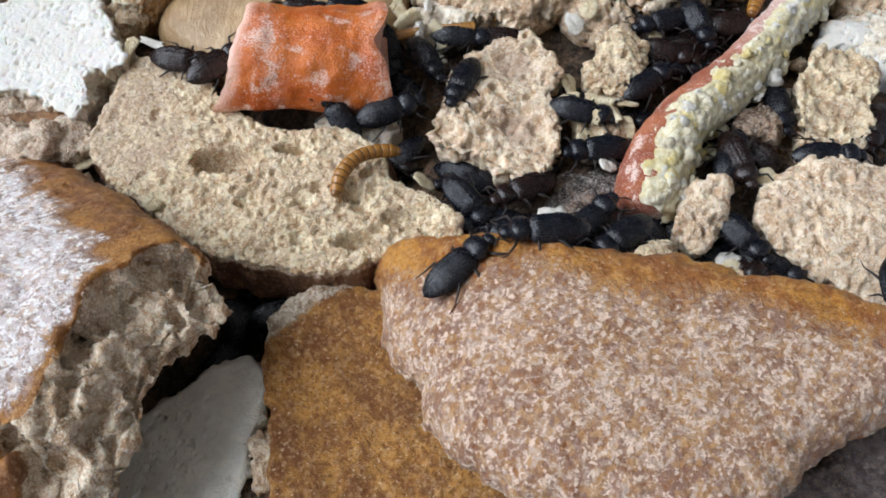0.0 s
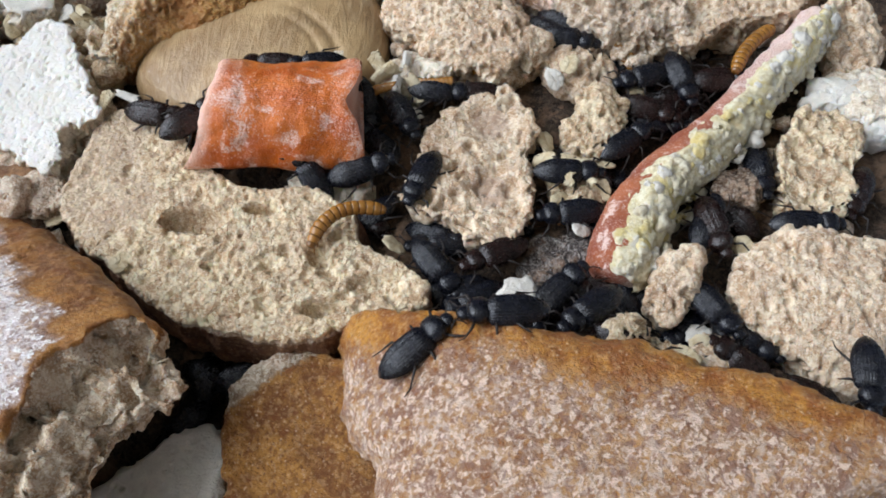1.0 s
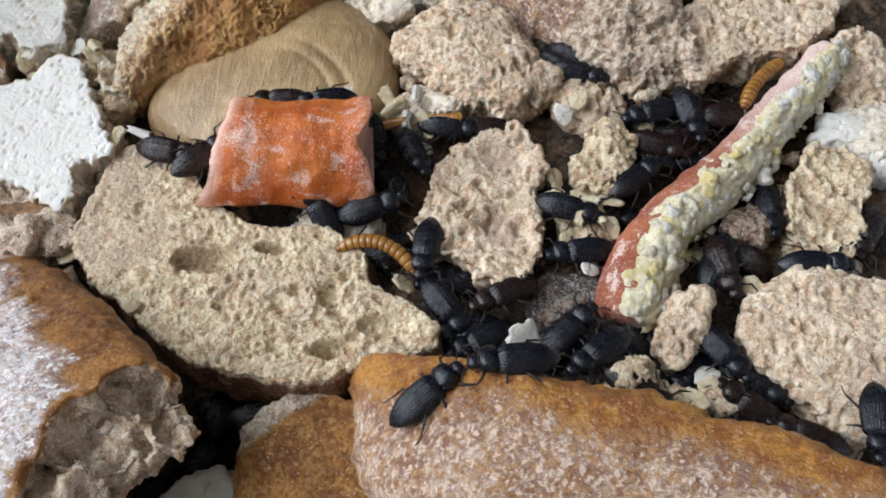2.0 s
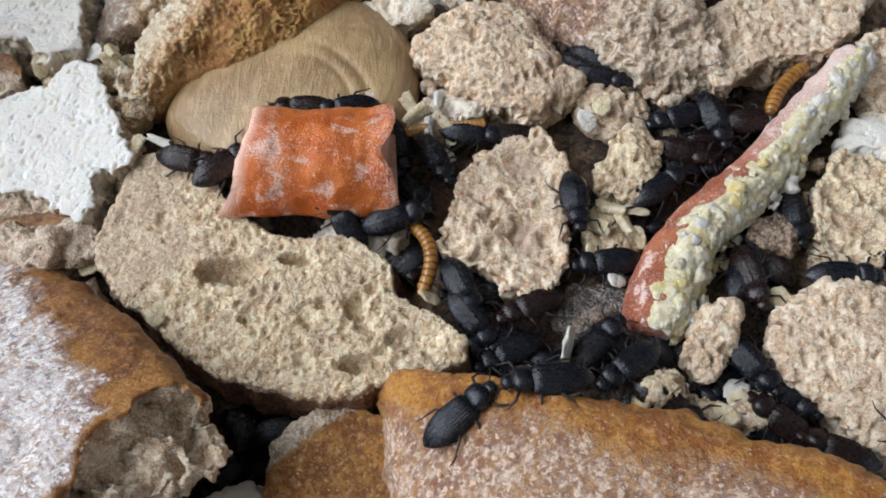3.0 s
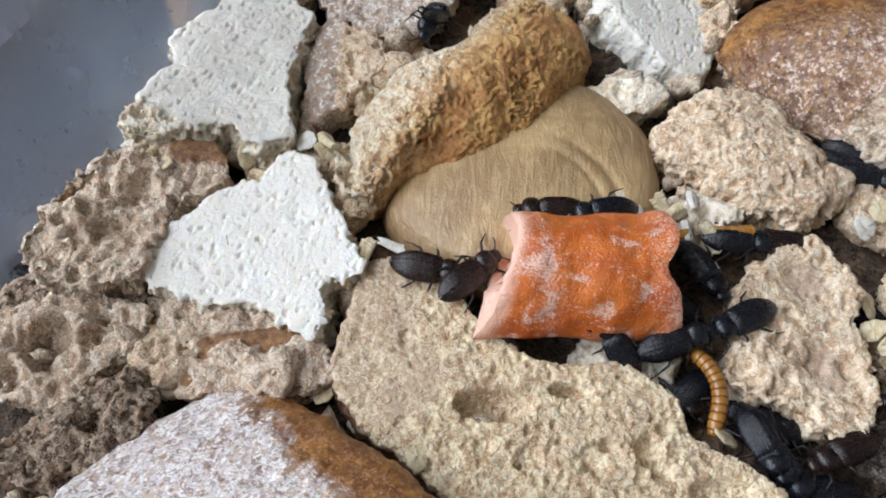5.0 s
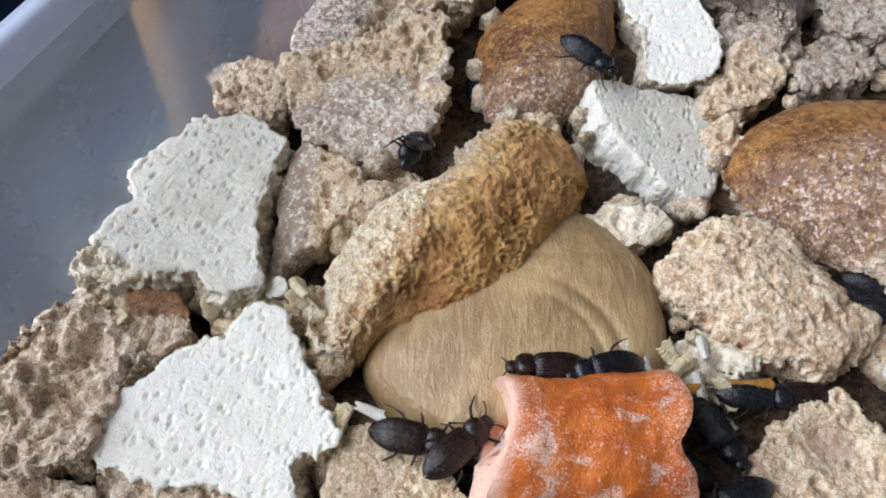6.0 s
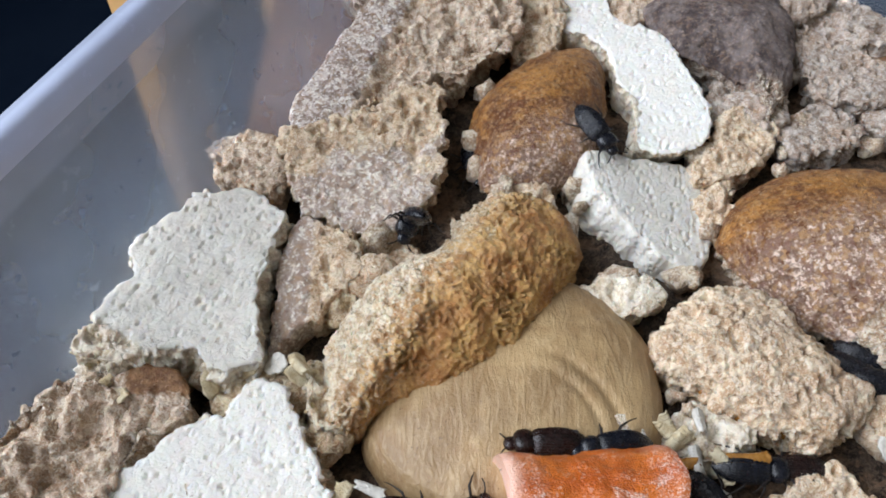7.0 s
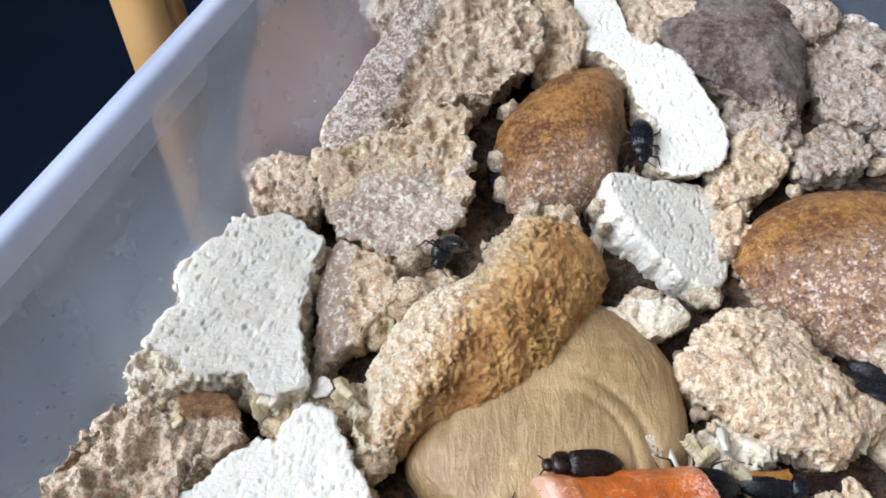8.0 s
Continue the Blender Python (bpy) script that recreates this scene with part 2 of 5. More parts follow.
def potato_skin():
    g = Graph("potato_skin")
    fibre = g.noise(1.7, 6, stretch=(1.0, 0.17, 1.0), warp=2.2)
    c = g.mix(g.step(g.noise(14, 3), 0.38, 0.62), (0.28, 0.175, 0.083), (0.44, 0.295, 0.145))
    c = g.mix(g.math("MULTIPLY", g.step(fibre, 0.45, 0.62), 0.26), c, (0.64, 0.48, 0.28))
    c = g.mix(g.math("MULTIPLY", g.step(g.noise(4, 5, 0.65), 0.52, 0.66), 0.4), c, (0.3, 0.17, 0.075))
    c = g.mix(g.math("MULTIPLY", g.step(g.noise(0.5, 3), 0.64, 0.72), 0.6), c, (0.1, 0.06, 0.03))
    return g.done(Base_Color=c, Roughness=0.42, Normal=g.bump(g.math("ADD", fibre, g.math("MULTIPLY", g.noise(0.5, 3), 0.6)), 0.22))


M["potato"] = potato_skin()

M["crumbs"] = bread("mixed_crumbs", (0.6, 0.49, 0.36), (0.34, 0.24, 0.16), dirt=0.25)
M["substrate"] = bread("frass", (0.06, 0.042, 0.03), (0.016, 0.011, 0.008), dirt=0.6, crumb_light=(0.14, 0.1, 0.07))
M["wall"] = plain("plaster", (0.58, 0.55, 0.5), (0.62, 0.585, 0.53), 300, 0.9, 0.3)
M["blue"] = plain("dark_blue_paint", (0.003, 0.01, 0.026), (0.004, 0.012, 0.03), 300, 0.8, 0.3, Specular_IOR_Level=0.1)
M["floor"] = plain("dark_floor", (0.004, 0.01, 0.024), (0.006, 0.013, 0.028), 200, 0.8, 0.3, Specular_IOR_Level=0.1)
M["table"] = plain("dark_stained_wood", (0.012, 0.012, 0.014), (0.02, 0.02, 0.022), 60, 0.5, 0.2)
M["seat"] = plain("brown_stained_wood", (0.2, 0.09, 0.035), (0.27, 0.13, 0.055), 40, 0.5, 0.2)
M["wood"] = plain("pine", (0.5, 0.28, 0.1), (0.58, 0.34, 0.14), 40, 0.5, 0.2)


def frosted_carrot(name, flesh, flesh_dark, pale, frost, gloss, cover=0.75):
    """Carrot flesh under a dry white bloom; the attribute 'crust' marks the cut, pale faces."""
    g = Graph(name)
    c = g.mix(g.step(g.noise(5, 3, stretch=(0.4, 1, 1)), 0.35, 0.65), flesh_dark, flesh)
    c = g.mix(g.math("MULTIPLY", g.attribute("crust"), g.step(g.noise(1.2, 4), 0.15, 0.4)), c, pale)
    patch = g.math("ADD", g.step(g.noise(4.5, 4, warp=0.6), 0.53, 0.67), g.math("MULTIPLY", g.attribute("flour"), 0.8), True)
    ground = g.math("ADD", g.noise(0.3, 5, 0.65), g.math("MULTIPLY", patch, 0.2))
    speck = g.step(ground, 0.6 - 0.1 * frost, 0.74 - 0.1 * frost)
    glitter = g.math("MULTIPLY", g.math("MULTIPLY", g.step(g.grains(0.28, False), 0.72, 0.8), g.step(g.noise(3.0, 4), 0.42, 0.62, 0.12, 1.0)), 0.6)
    c = g.mix(g.math("MULTIPLY", g.math("MULTIPLY", patch, g.step(g.noise(1.4, 5, 0.7), 0.4, 0.62)), 0.4), c, (0.72, 0.4, 0.3))
    c = g.mix(g.math("MULTIPLY", g.math("MAXIMUM", speck, glitter), cover), c, (0.82, 0.66, 0.58))
    return g.done(Base_Color=c, Roughness=g.step(speck, 0, 1, gloss, 0.85), Normal=g.bump(g.math("ADD", g.noise(0.35, 4), g.noise(1.5, 3)), 0.3), Subsurface_Weight=0.12, Subsurface_Radius=(0.004, 0.0015, 0.0008), Subsurface_Scale=0.6)


M["carrot"] = frosted_carrot("frosted_carrot", (0.6, 0.145, 0.012), (0.46, 0.085, 0.006), (0.85, 0.52, 0.4), 0.05, 0.33, 0.65)
M["peel"] = frosted_carrot("old_carrot_stick", (0.38, 0.11, 0.04), (0.26, 0.062, 0.026), (0.6, 0.42, 0.38), 0.45, 0.72)


def mould(name, a, b):
    g = Graph(name)
    c = g.mix(g.step(g.noise(1.6, 4), 0.35, 0.65), a, b)
    return g.done(Base_Color=c, Roughness=0.9, Normal=g.bump(g.math("ADD", g.noise(0.4, 5, 0.65), g.noise(1.1, 4)), 0.5), Subsurface_Weight=0.1, Subsurface_Radius=(0.0015, 0.0012, 0.0009), Subsurface_Scale=0.6)


M["mould"] = mould("cream_mould", (0.64, 0.56, 0.39), (0.8, 0.74, 0.58))
M["mould_yellow"] = mould("yellow_mould", (0.66, 0.52, 0.2), (0.76, 0.66, 0.38))
M["mould_white"] = mould("white_mould", (0.64, 0.6, 0.53), (0.78, 0.74, 0.66))


def coat_mould():
    g = Graph("mould_coat")
    c = g.mix(g.step(g.noise(1.1, 5, 0.65), 0.36, 0.64), (0.62, 0.52, 0.3), (0.82, 0.76, 0.56))
    c = g.mix(g.math("MULTIPLY", g.step(g.noise(5.5, 3), 0.55, 0.68), 0.7), c, (0.62, 0.5, 0.18))
    c = g.mix(g.math("MULTIPLY", g.step(g.noise(4.2, 3, warp=0.5), 0.56, 0.66), 0.7), c, (0.68, 0.65, 0.6))
    return g.done(Base_Color=c, Roughness=0.9, Normal=g.bump(g.math("ADD", g.noise(0.35, 5, 0.65), g.noise(1.0, 4)), 0.4), Subsurface_Weight=0.25, Subsurface_Radius=(0.0015, 0.0012, 0.0009), Subsurface_Scale=0.7)


M["mould_coat"] = coat_mould()
M["flake"] = mould("oat_flake", (0.6, 0.47, 0.28), (0.74, 0.64, 0.44))


def shell(name, a, b, rough):
    """Beetle shell: near black, faintly grained, with specks of dust."""
    g = Graph(name)
    c = g.mix(g.step(g.noise(1.5, 3), 0.35, 0.65), a, b)
    dust = g.math("MULTIPLY", g.step(g.noise(0.15, 3), 0.63, 0.71), g.step(g.noise(2.2, 3), 0.4, 0.65, 0.1, 0.8))
    c = g.mix(dust, c, (0.3, 0.265, 0.22))
    return g.done(Base_Color=c, Roughness=g.math("ADD", g.step(g.noise(0.8, 3), 0.3, 0.7, rough, rough + 0.14), g.math("MULTIPLY", dust, 0.4)), Normal=g.bump(g.math("ADD", g.noise(0.16, 3), dust), 0.05), Specular_IOR_Level=0.42)


M["beetle"] = shell("black_shell", (0.003, 0.0035, 0.006), (0.006, 0.007, 0.012), 0.19)
M["beetle_brown"] = shell("dark_brown_shell", (0.007, 0.0034, 0.003), (0.016, 0.006, 0.005), 0.19)
M["leg"] = shell("dark_leg", (0.008, 0.005, 0.004), (0.014, 0.008, 0.006), 0.45)


def larva_skin():
    g = Graph("amber_skin")
    c = g.mix(g.step(g.noise(2, 3), 0.35, 0.65), (0.24, 0.1, 0.018), (0.33, 0.15, 0.03))
    c = g.mix(g.attribute("crust"), c, (0.06, 0.022, 0.009))
    return g.done(Base_Color=c, Roughness=0.25, Normal=g.bump(g.noise(0.4, 3), 0.05), Subsurface_Weight=0.1, Subsurface_Radius=(0.003, 0.0015, 0.0005), Subsurface_Scale=0.5)


M["larva"] = larva_skin()

def plastic(name, blur, low, high, colour):
    """Thin milky plastic: rough refraction under a bluish white film."""
    g = Graph(name)
    clear = g.nodes.new("ShaderNodeBsdfRefraction")
    clear.inputs["IOR"].default_value, clear.inputs["Roughness"].default_value = 1.1, blur
    blend = g.nodes.new("ShaderNodeMixShader")
    haze = g.math("ADD", g.noise(25, 3), g.math("MULTIPLY", g.step(g.noise(3, 4), 0.6, 0.75), 0.25))
    # a vertex attribute scales how much of the film shows
    g.put(blend.inputs[0], g.math("MULTIPLY", g.step(haze, 0.3, 0.85, low, high), g.attribute("film_share")))
    g.links.new(clear.outputs[0], blend.inputs[1]), g.links.new(g.bsdf.outputs[0], blend.inputs[2])
    g.links.new(blend.outputs[0], g.nodes["Material Output"].inputs[0])
    return g.done(Base_Color=colour, Roughness=0.2)


M["plastic"] = plastic("milky_clear_plastic", 0.15, 0.34, 0.5, (0.47, 0.55, 0.68))
M["rim"] = plastic("clear_rim_plastic", 0.12, 0.6, 0.74, (0.6, 0.66, 0.84))


# ---- building ----
def link_mesh(name, verts, faces, material, parent=None, label="", smooth=True, attributes=()):
    me = bpy.data.meshes.new(name)
    me.from_pydata([tuple(v) for v in verts], [], faces)
    if smooth:
        me.polygons.foreach_set("use_smooth", [True] * len(me.polygons))
    for key, values in attributes:
        me.attributes.new(key, "FLOAT", "POINT").data.foreach_set("value", np.asarray(values, dtype=np.float32))
    me.materials.append(material)
    ob = new(name, me)
    ob.parent = parent
    if label:
        ob["label"] = label
    return ob


def part(name, bm, material, parent, label=""):
    me = bpy.data.meshes.new(name)
    bm.to_mesh(me)
    bm.free()
    for poly in me.polygons:
        poly.use_smooth = True
    me.materials.append(material)
    ob = new(name, me)
    ob.parent = parent
    if label:
        ob["label"] = label
    return ob


def box(size, centre=(0, 0, 0), bevel=0.0):
    bm = bmesh.new()
    bmesh.ops.create_cube(bm, size=1.0)
    bmesh.ops.scale(bm, vec=size, verts=bm.verts)
    bmesh.ops.translate(bm, vec=centre, verts=bm.verts)
    if bevel:
        bmesh.ops.bevel(bm, geom=bm.edges[:], offset=bevel, segments=2, affect="EDGES")
    return bm


def tube(points, radii, sides=6):
    """A tapered tube along points: vertices and faces."""
    verts, faces = [], []
    pts = [Vector(p) for p in points]
    for i, p in enumerate(pts):
        ahead = (pts[min(i + 1, len(pts) - 1)] - pts[max(i - 1, 0)]).normalized()
        side = ahead.cross(Vector((0.13, 0.21, 1))).normalized()
        up = side.cross(ahead)
        for k in range(sides):
            a = 2 * math.pi * k / sides
            verts.append(p + radii[i] * (math.cos(a) * side + math.sin(a) * up))
    for i in range(len(pts) - 1):
        for k in range(sides):
            a, b = i * sides + k, i * sides + (k + 1) % sides
            faces.append((a, b, b + sides, a + sides))
    faces.append(tuple(range(sides))[::-1])
    faces.append(tuple(range((len(pts) - 1) * sides, len(pts) * sides)))
    return verts, faces


def rounded(text, spacing, jag, seed, cuts=2):
    """An outline in mm with rounded corners, even spacing and a ragged line."""
    p = np.array([[float(v) for v in q.split(",")] for q in text.split()])
    for _ in range(cuts):
        q = np.roll(p, -1, 0)
        p = np.stack([p * 0.8 + q * 0.2, p * 0.2 + q * 0.8], 1).reshape(-1, 2)
    closed = np.vstack([p, p[:1]])
    along = np.concatenate([[0], np.cumsum(np.hypot(*np.diff(closed, axis=0).T))])
    n = max(40, int(along[-1] / spacing))
    s = np.linspace(0, along[-1], n, endpoint=False)
    o = np.stack([np.interp(s, along, closed[:, k]) for k in (0, 1)], 1)
    tangent = np.roll(o, -1, 0) - np.roll(o, 1, 0)
    normal = np.stack([tangent[:, 1], -tangent[:, 0]], 1) / np.maximum(np.hypot(*tangent.T), 1e-6)[:, None]
    flat = np.column_stack([o, np.full(n, 5.0)])
    return o + normal * (jag * (fbm(flat, 4.0, 4, seed, 0.65)))[:, None]


def normals_of(v, quads):
    a, b, c, d = (v[quads[:, k]] for k in range(4))
    n = np.cross(c - a, d - b)
    out = np.zeros_like(v)
    for k in range(4):
        np.add.at(out, quads[:, k], n)
    return out / np.maximum(np.linalg.norm(out, axis=1), 1e-9)[:, None]


def remeshed(v, faces, voxel):
    """The same solid in even small quads: vertices and quads as arrays."""
    me = bpy.data.meshes.new("rough")
    me.from_pydata([tuple(p) for p in v], [], faces)
    ob = new("rough", me)
    grid = ob.modifiers.new("grid", "REMESH")
    grid.mode, grid.voxel_size = "VOXEL", voxel
    fine = bpy.data.meshes.new_from_object(ob.evaluated_get(bpy.context.evaluated_depsgraph_get()))
    out = np.empty(len(fine.vertices) * 3)
    fine.vertices.foreach_get("co", out)
    quads = np.array([tuple(p.vertices) for p in fine.polygons if len(p.vertices) == 4])
    bpy.data.objects.remove(ob)
    bpy.data.meshes.remove(me), bpy.data.meshes.remove(fine)
    return out.reshape(-1, 3), quads


# pores of white bread run long in one direction
SKEW = np.array([[1.0, 0.25, 0.0], [-0.25, 0.55, 0.0], [0.0, 0.0, 1.0]])


def chunk(name, outline, thick, at, material, label, category="bread", dome=0.0, edge=1.0, jag=0.6, rough=0.5, size=4.0, holes=(), voxel=0.36, crust=None, flour=None,
          taper=0.15, seed=1, group="", hollows=(), fringe=0.7, grain=0.3, warp=None, sleek=0.85, dots=(), torn=0.0):
    """A broken piece: an outline with a rounded rim, sides down by thick, and pores. Everything in mm.
    holes: (cell, share, depth); hollows: (x, y, radius x, radius y, depth) single dents in the top; fringe: torn sides."""
    o = rounded(outline, 0.7, jag, seed)
    n = len(o)
    c = o.mean(0)
    ray = o - c
    far = np.hypot(*ray.T)
    rings = []
    inner = np.maximum(far - edge, far * 0.3)
    for s in np.linspace(0.05, 1, 9):
        rings.append((inner * s, 0.0, 1))
    for a in np.linspace(0, math.pi / 2, 5)[1:]:
        rings.append((inner + (far - inner) * math.sin(a), -edge * (1 - math.cos(a)), 1))
    for s in np.linspace(0, 1, 5)[1:]:
        rings.append((far * (1 - taper * s), -edge - (thick - edge) * s, 1))
    for s in (0.6, 0.1):
        rings.append((far * (1 - taper) * s, -thick, 0))
    verts = []
    for rad, z, top in rings:
        xy = c + ray / far[:, None] * rad[:, None]
        verts.append(np.column_stack([xy, z + dome * np.clip(1 - (rad / far) ** 2, 0, 1) * top]))
    v = np.vstack(verts)
    r = len(rings)
    i, k = np.meshgrid(np.arange(r - 1), np.arange(n), indexing="ij")
    a, b = (i * n + k).ravel(), (i * n + (k + 1) % n).ravel()
    faces = np.column_stack([a, a + n, b + n, b]).tolist() + [tuple(range(n)), tuple(range((r - 1) * n, r * n))[::-1]]
    v, quads = remeshed(v, faces, voxel)
    if warp:
        v[:, 2] += warp(v)
    nrm = normals_of(v, quads)
    amount = np.clip(crust(v, nrm), 0, 1) if crust else np.zeros(len(v))
    p = v + seed * 17.0
    q = p + 1.15 * np.stack([fbm(p, 3.0, 3, seed + 31 + k) for k in range(3)], 1)
    uneven = np.clip(0.65 + 0.9 * fbm(p, 8.0, 2, seed + 40), 0.2, 1.4)
    shift = rough * (0.8 * fbm(p, 2.2 * size, 2, seed) + 0.34 * uneven * fbm(q, 0.8 * size, 4, seed + 2, 0.5)) * (1 - sleek * 0.6 * amount)
    shift += 0.6 * grain * uneven * (1 - sleek * amount) * (0.6 - 1.6 * np.abs(fbm(q, 1.5, 3, seed + 9, 0.6)))
    side = np.clip(1.3 - 1.8 * np.abs(nrm[:, 2]), 0, 1) * (1 - 0.7 * amount)
    shift += fringe * side * fbm(q * (1, 1, 0.35), 1.8, 3, seed + 5)
    if torn:
        shift += torn * (1 - amount) * (fbm(q, 6.0, 4, seed + 12, 0.6) - 0.3)
    for m, (cell, share, depth) in enumerate(holes):
        shift -= depth * pits(q, cell, share, seed + 20 * m) * (1 - 0.9 * amount)
    if dots:
        shift -= 0.08 * np.clip(fbm(q, 1.0, 2, seed + 80), 0, 1)
    for cell, share, depth, scale in dots:
        shift -= depth * pits(p @ SKEW, cell, share, seed + 70, scale)
    top = np.clip(nrm[:, 2] * 3, 0, 1)
    for x, y, rx, ry, depth in hollows:
        d = ((v[:, 0] - x) / rx) ** 2 + ((v[:, 1] - y) / ry) ** 2
        shift -= top * depth * np.sqrt(np.clip(1 - d, 0, 1))
    v = v + nrm * shift[:, None]
    dust = np.clip(flour(v, nrm), 0, 1) if flour else np.zeros(len(v))
    x, y, z, *turn = at
    crusty = amount[quads].mean(1) > 0.5
    if 0.02 < crusty.mean() < 0.98:
        ob = new(name)
        for piece, mask in (("crust", crusty), ("crumb", ~crusty)):
            used, back = np.unique(quads[mask], return_inverse=True)
            link_mesh(piece, v[used] * MM, back.reshape(-1, 4).tolist(), M[material], ob, attributes=(("crust", amount[used]), ("flour", dust[used])))
    else:
        ob = link_mesh(name, v * MM, quads.tolist(), M[material], attributes=(("crust", amount), ("flour", dust)))
    ob.matrix_world = pose(x * MM, y * MM, z * MM, *turn)
    return tagged(ob, label, category, group)


CRUMB = ((5.5, 0.25, 2.0), (2.7, 0.45, 1.5), (1.5, 0.7, 0.7))
DOTS = ((1.0, 0.6, 0.45, 0.72), (1.7, 0.75, 0.7, 0.4))
OPEN = ((5.0, 0.5, 2.2), (2.6, 0.6, 1.1), (1.4, 0.7, 0.6))


def top_crust(v, nrm):
    return np.clip((nrm[:, 2] + 0.05) * 2.2, 0, 1)


def all_crust(v, nrm):
    return np.ones(len(v))


# ---- room: walls, floor, window, table ----
ROOM = (-1.27, 2.2, -2.2, 1.7, -0.78, 1.95)


def room():
    x0, x1, y0, y1, z0, z1 = ROOM
    w, h, t = x1 - x0, z1 - z0, 0.12
    mid = ((x0 + x1) / 2, (y0 + y1) / 2, (z0 + z1) / 2)
    part("floor", box((w, y1 - y0, t), (mid[0], mid[1], z0 - t / 2)), M["floor"], None)
    part("ceiling", box((w, y1 - y0, t), (mid[0], mid[1], z1 + t / 2)), M["wall"], None)
    part("wall_north", box((w + 2 * t, t, h), (mid[0], y1 + t / 2, mid[2])), M["blue"], None)
    part("wall_south", box((w + 2 * t, t, h), (mid[0], y0 - t / 2, mid[2])), M["wall"], None)
    part("wall_east", box((t, y1 - y0, h), (x1 + t / 2, mid[1], mid[2])), M["wall"], None)
    # the west wall has the window's opening
    cy, cz, hy, hz = WINDOW.y, WINDOW.z, 0.97, 0.67
    bm = bmesh.new()
    for a, b, lo, hi in ((y0, cy - hy, z0, z1), (cy + hy, y1, z0, z1), (cy - hy, cy + hy, z0, cz - hz), (cy - hy, cy + hy, cz + hz, z1)):
        piece = box((t, b - a, hi - lo), (x0 - t / 2, (a + b) / 2, (lo + hi) / 2))
        me = bpy.data.meshes.new("piece")
        piece.to_mesh(me)
        piece.free()
        bm.from_mesh(me)
        bpy.data.meshes.remove(me)
    part("wall_west", bm, M["wall"], None)
    for name in ("floor", "ceiling", "wall_north", "wall_south", "wall_east", "wall_west"):
        ob = bpy.data.objects[name]
        for poly in ob.data.polygons:
            poly.use_smooth = False
        tagged(ob, kind="structure")
    bpy.data.objects["wall_north"]["label"] = "dark navy blue painted wall behind the bin"


room()
# ---- the bin ----
BIN = pose(-0.0895, 0.176, 0, 0, 0, -22.6)   # x: across, y: along the wall that shows


def bin_box():
    """A clear bin with thin drafted walls, a rolled rim, built round the line of its long wall."""
    width, length, h, t = 0.232, 0.4, 0.083, 0.0016
    bin_thing = new("storage_bin")
    bin_thing.matrix_world = BIN @ pose(width / 2 - 0.002, -0.083, 0)
    def shell(hx, hy, corner, z):
        ring = []
        for qx, qy, a0 in ((1, 1, 0), (-1, 1, 90), (-1, -1, 180), (1, -1, 270)):
            for k in range(7):
                a = radians(a0 + 15 * k)
                ring.append((qx * (hx - corner) + corner * math.cos(a), qy * (hy - corner) + corner * math.sin(a), z))
        return ring
    rings = []
    hx, hy = width / 2, length / 2
    for z, out in ((0.0, -0.012), (0.046, 0.0), (h - 0.005, 0.0066)):
        rings.append(shell(hx + out, hy + out, 0.02, z))
    lip = ((h - 0.0035, 0.007), (h - 0.001, 0.0074), (h - 0.0002, 0.0085), (h - 0.0008, 0.0115), (h - 0.004, 0.0125), (h - 0.010, 0.0128), (h - 0.010, 0.0115), (h - 0.004, 0.0112), (h - 0.0025, 0.0102), (h - 0.0025, 0.0092), (h - 0.007, 0.0086), (h - 0.012, 0.0075))
    for z, out in lip:
        rings.append(shell(hx + out, hy + out, 0.02, z))
    for z, out in ((0.046, t), (0.002, -0.012 + t)):
        rings.append(shell(hx + out, hy + out, 0.02, z))
    verts = [v for ring in rings for v in ring]
    n = len(rings[0])
    def band(first, last):
        return [(i * n + k, i * n + (k + 1) % n, (i + 1) * n + (k + 1) % n, (i + 1) * n + k) for i in range(first, last) for k in range(n)]
    def sub(name, first, last, extra=(), label=""):
        used = verts[first * n:(last + 1) * n]
        faces = [tuple(q - first * n for q in f) for f in band(first, last)]
        # far end wall keeps a fifth of the film, so it comes out darker
        ob = link_mesh(name, used, faces + list(extra), M["rim" if name == "rim" else "plastic"], bin_thing, label, attributes=(("film_share", [1.0 - 0.8 * min(1.0, max(0.0, (v[1] - 0.195) / 0.004)) for v in used]),))
        ob.visible_shadow = "wall" not in name   # clear panes let the daylight in
        return ob
    total = len(rings)
    sub("wall", 0, 2)
    sub("rim", 2, 2 + len(lip), label="rolled rim of clear plastic")
    sub("outer_wall", 2 + len(lip), total - 1)
    part("base", box((2 * (hx - 0.02), 2 * (hy - 0.02), 0.0018), (0, 0, -0.0011)), M["plastic"], bin_thing)
    return tagged(bin_thing, "milky clear plastic storage bin filled with bread scraps", "storage bin")


bin_box()
table = new("table")
table.matrix_world = BIN @ pose(0.2, -0.2, 0)
part("tabletop", box((0.4, 0.66, 0.03), (0.015, 0, -0.017), 0.003), M["table"], table)
for sx in (-0.14, 0.17):
    for sy in (-0.28, 0.28):
        part("leg", box((0.04, 0.04, 0.748), (sx, sy, -0.406), 0.003), M["table"], table)
tagged(table, "dark stained wooden table that carries the plastic bin", "table")


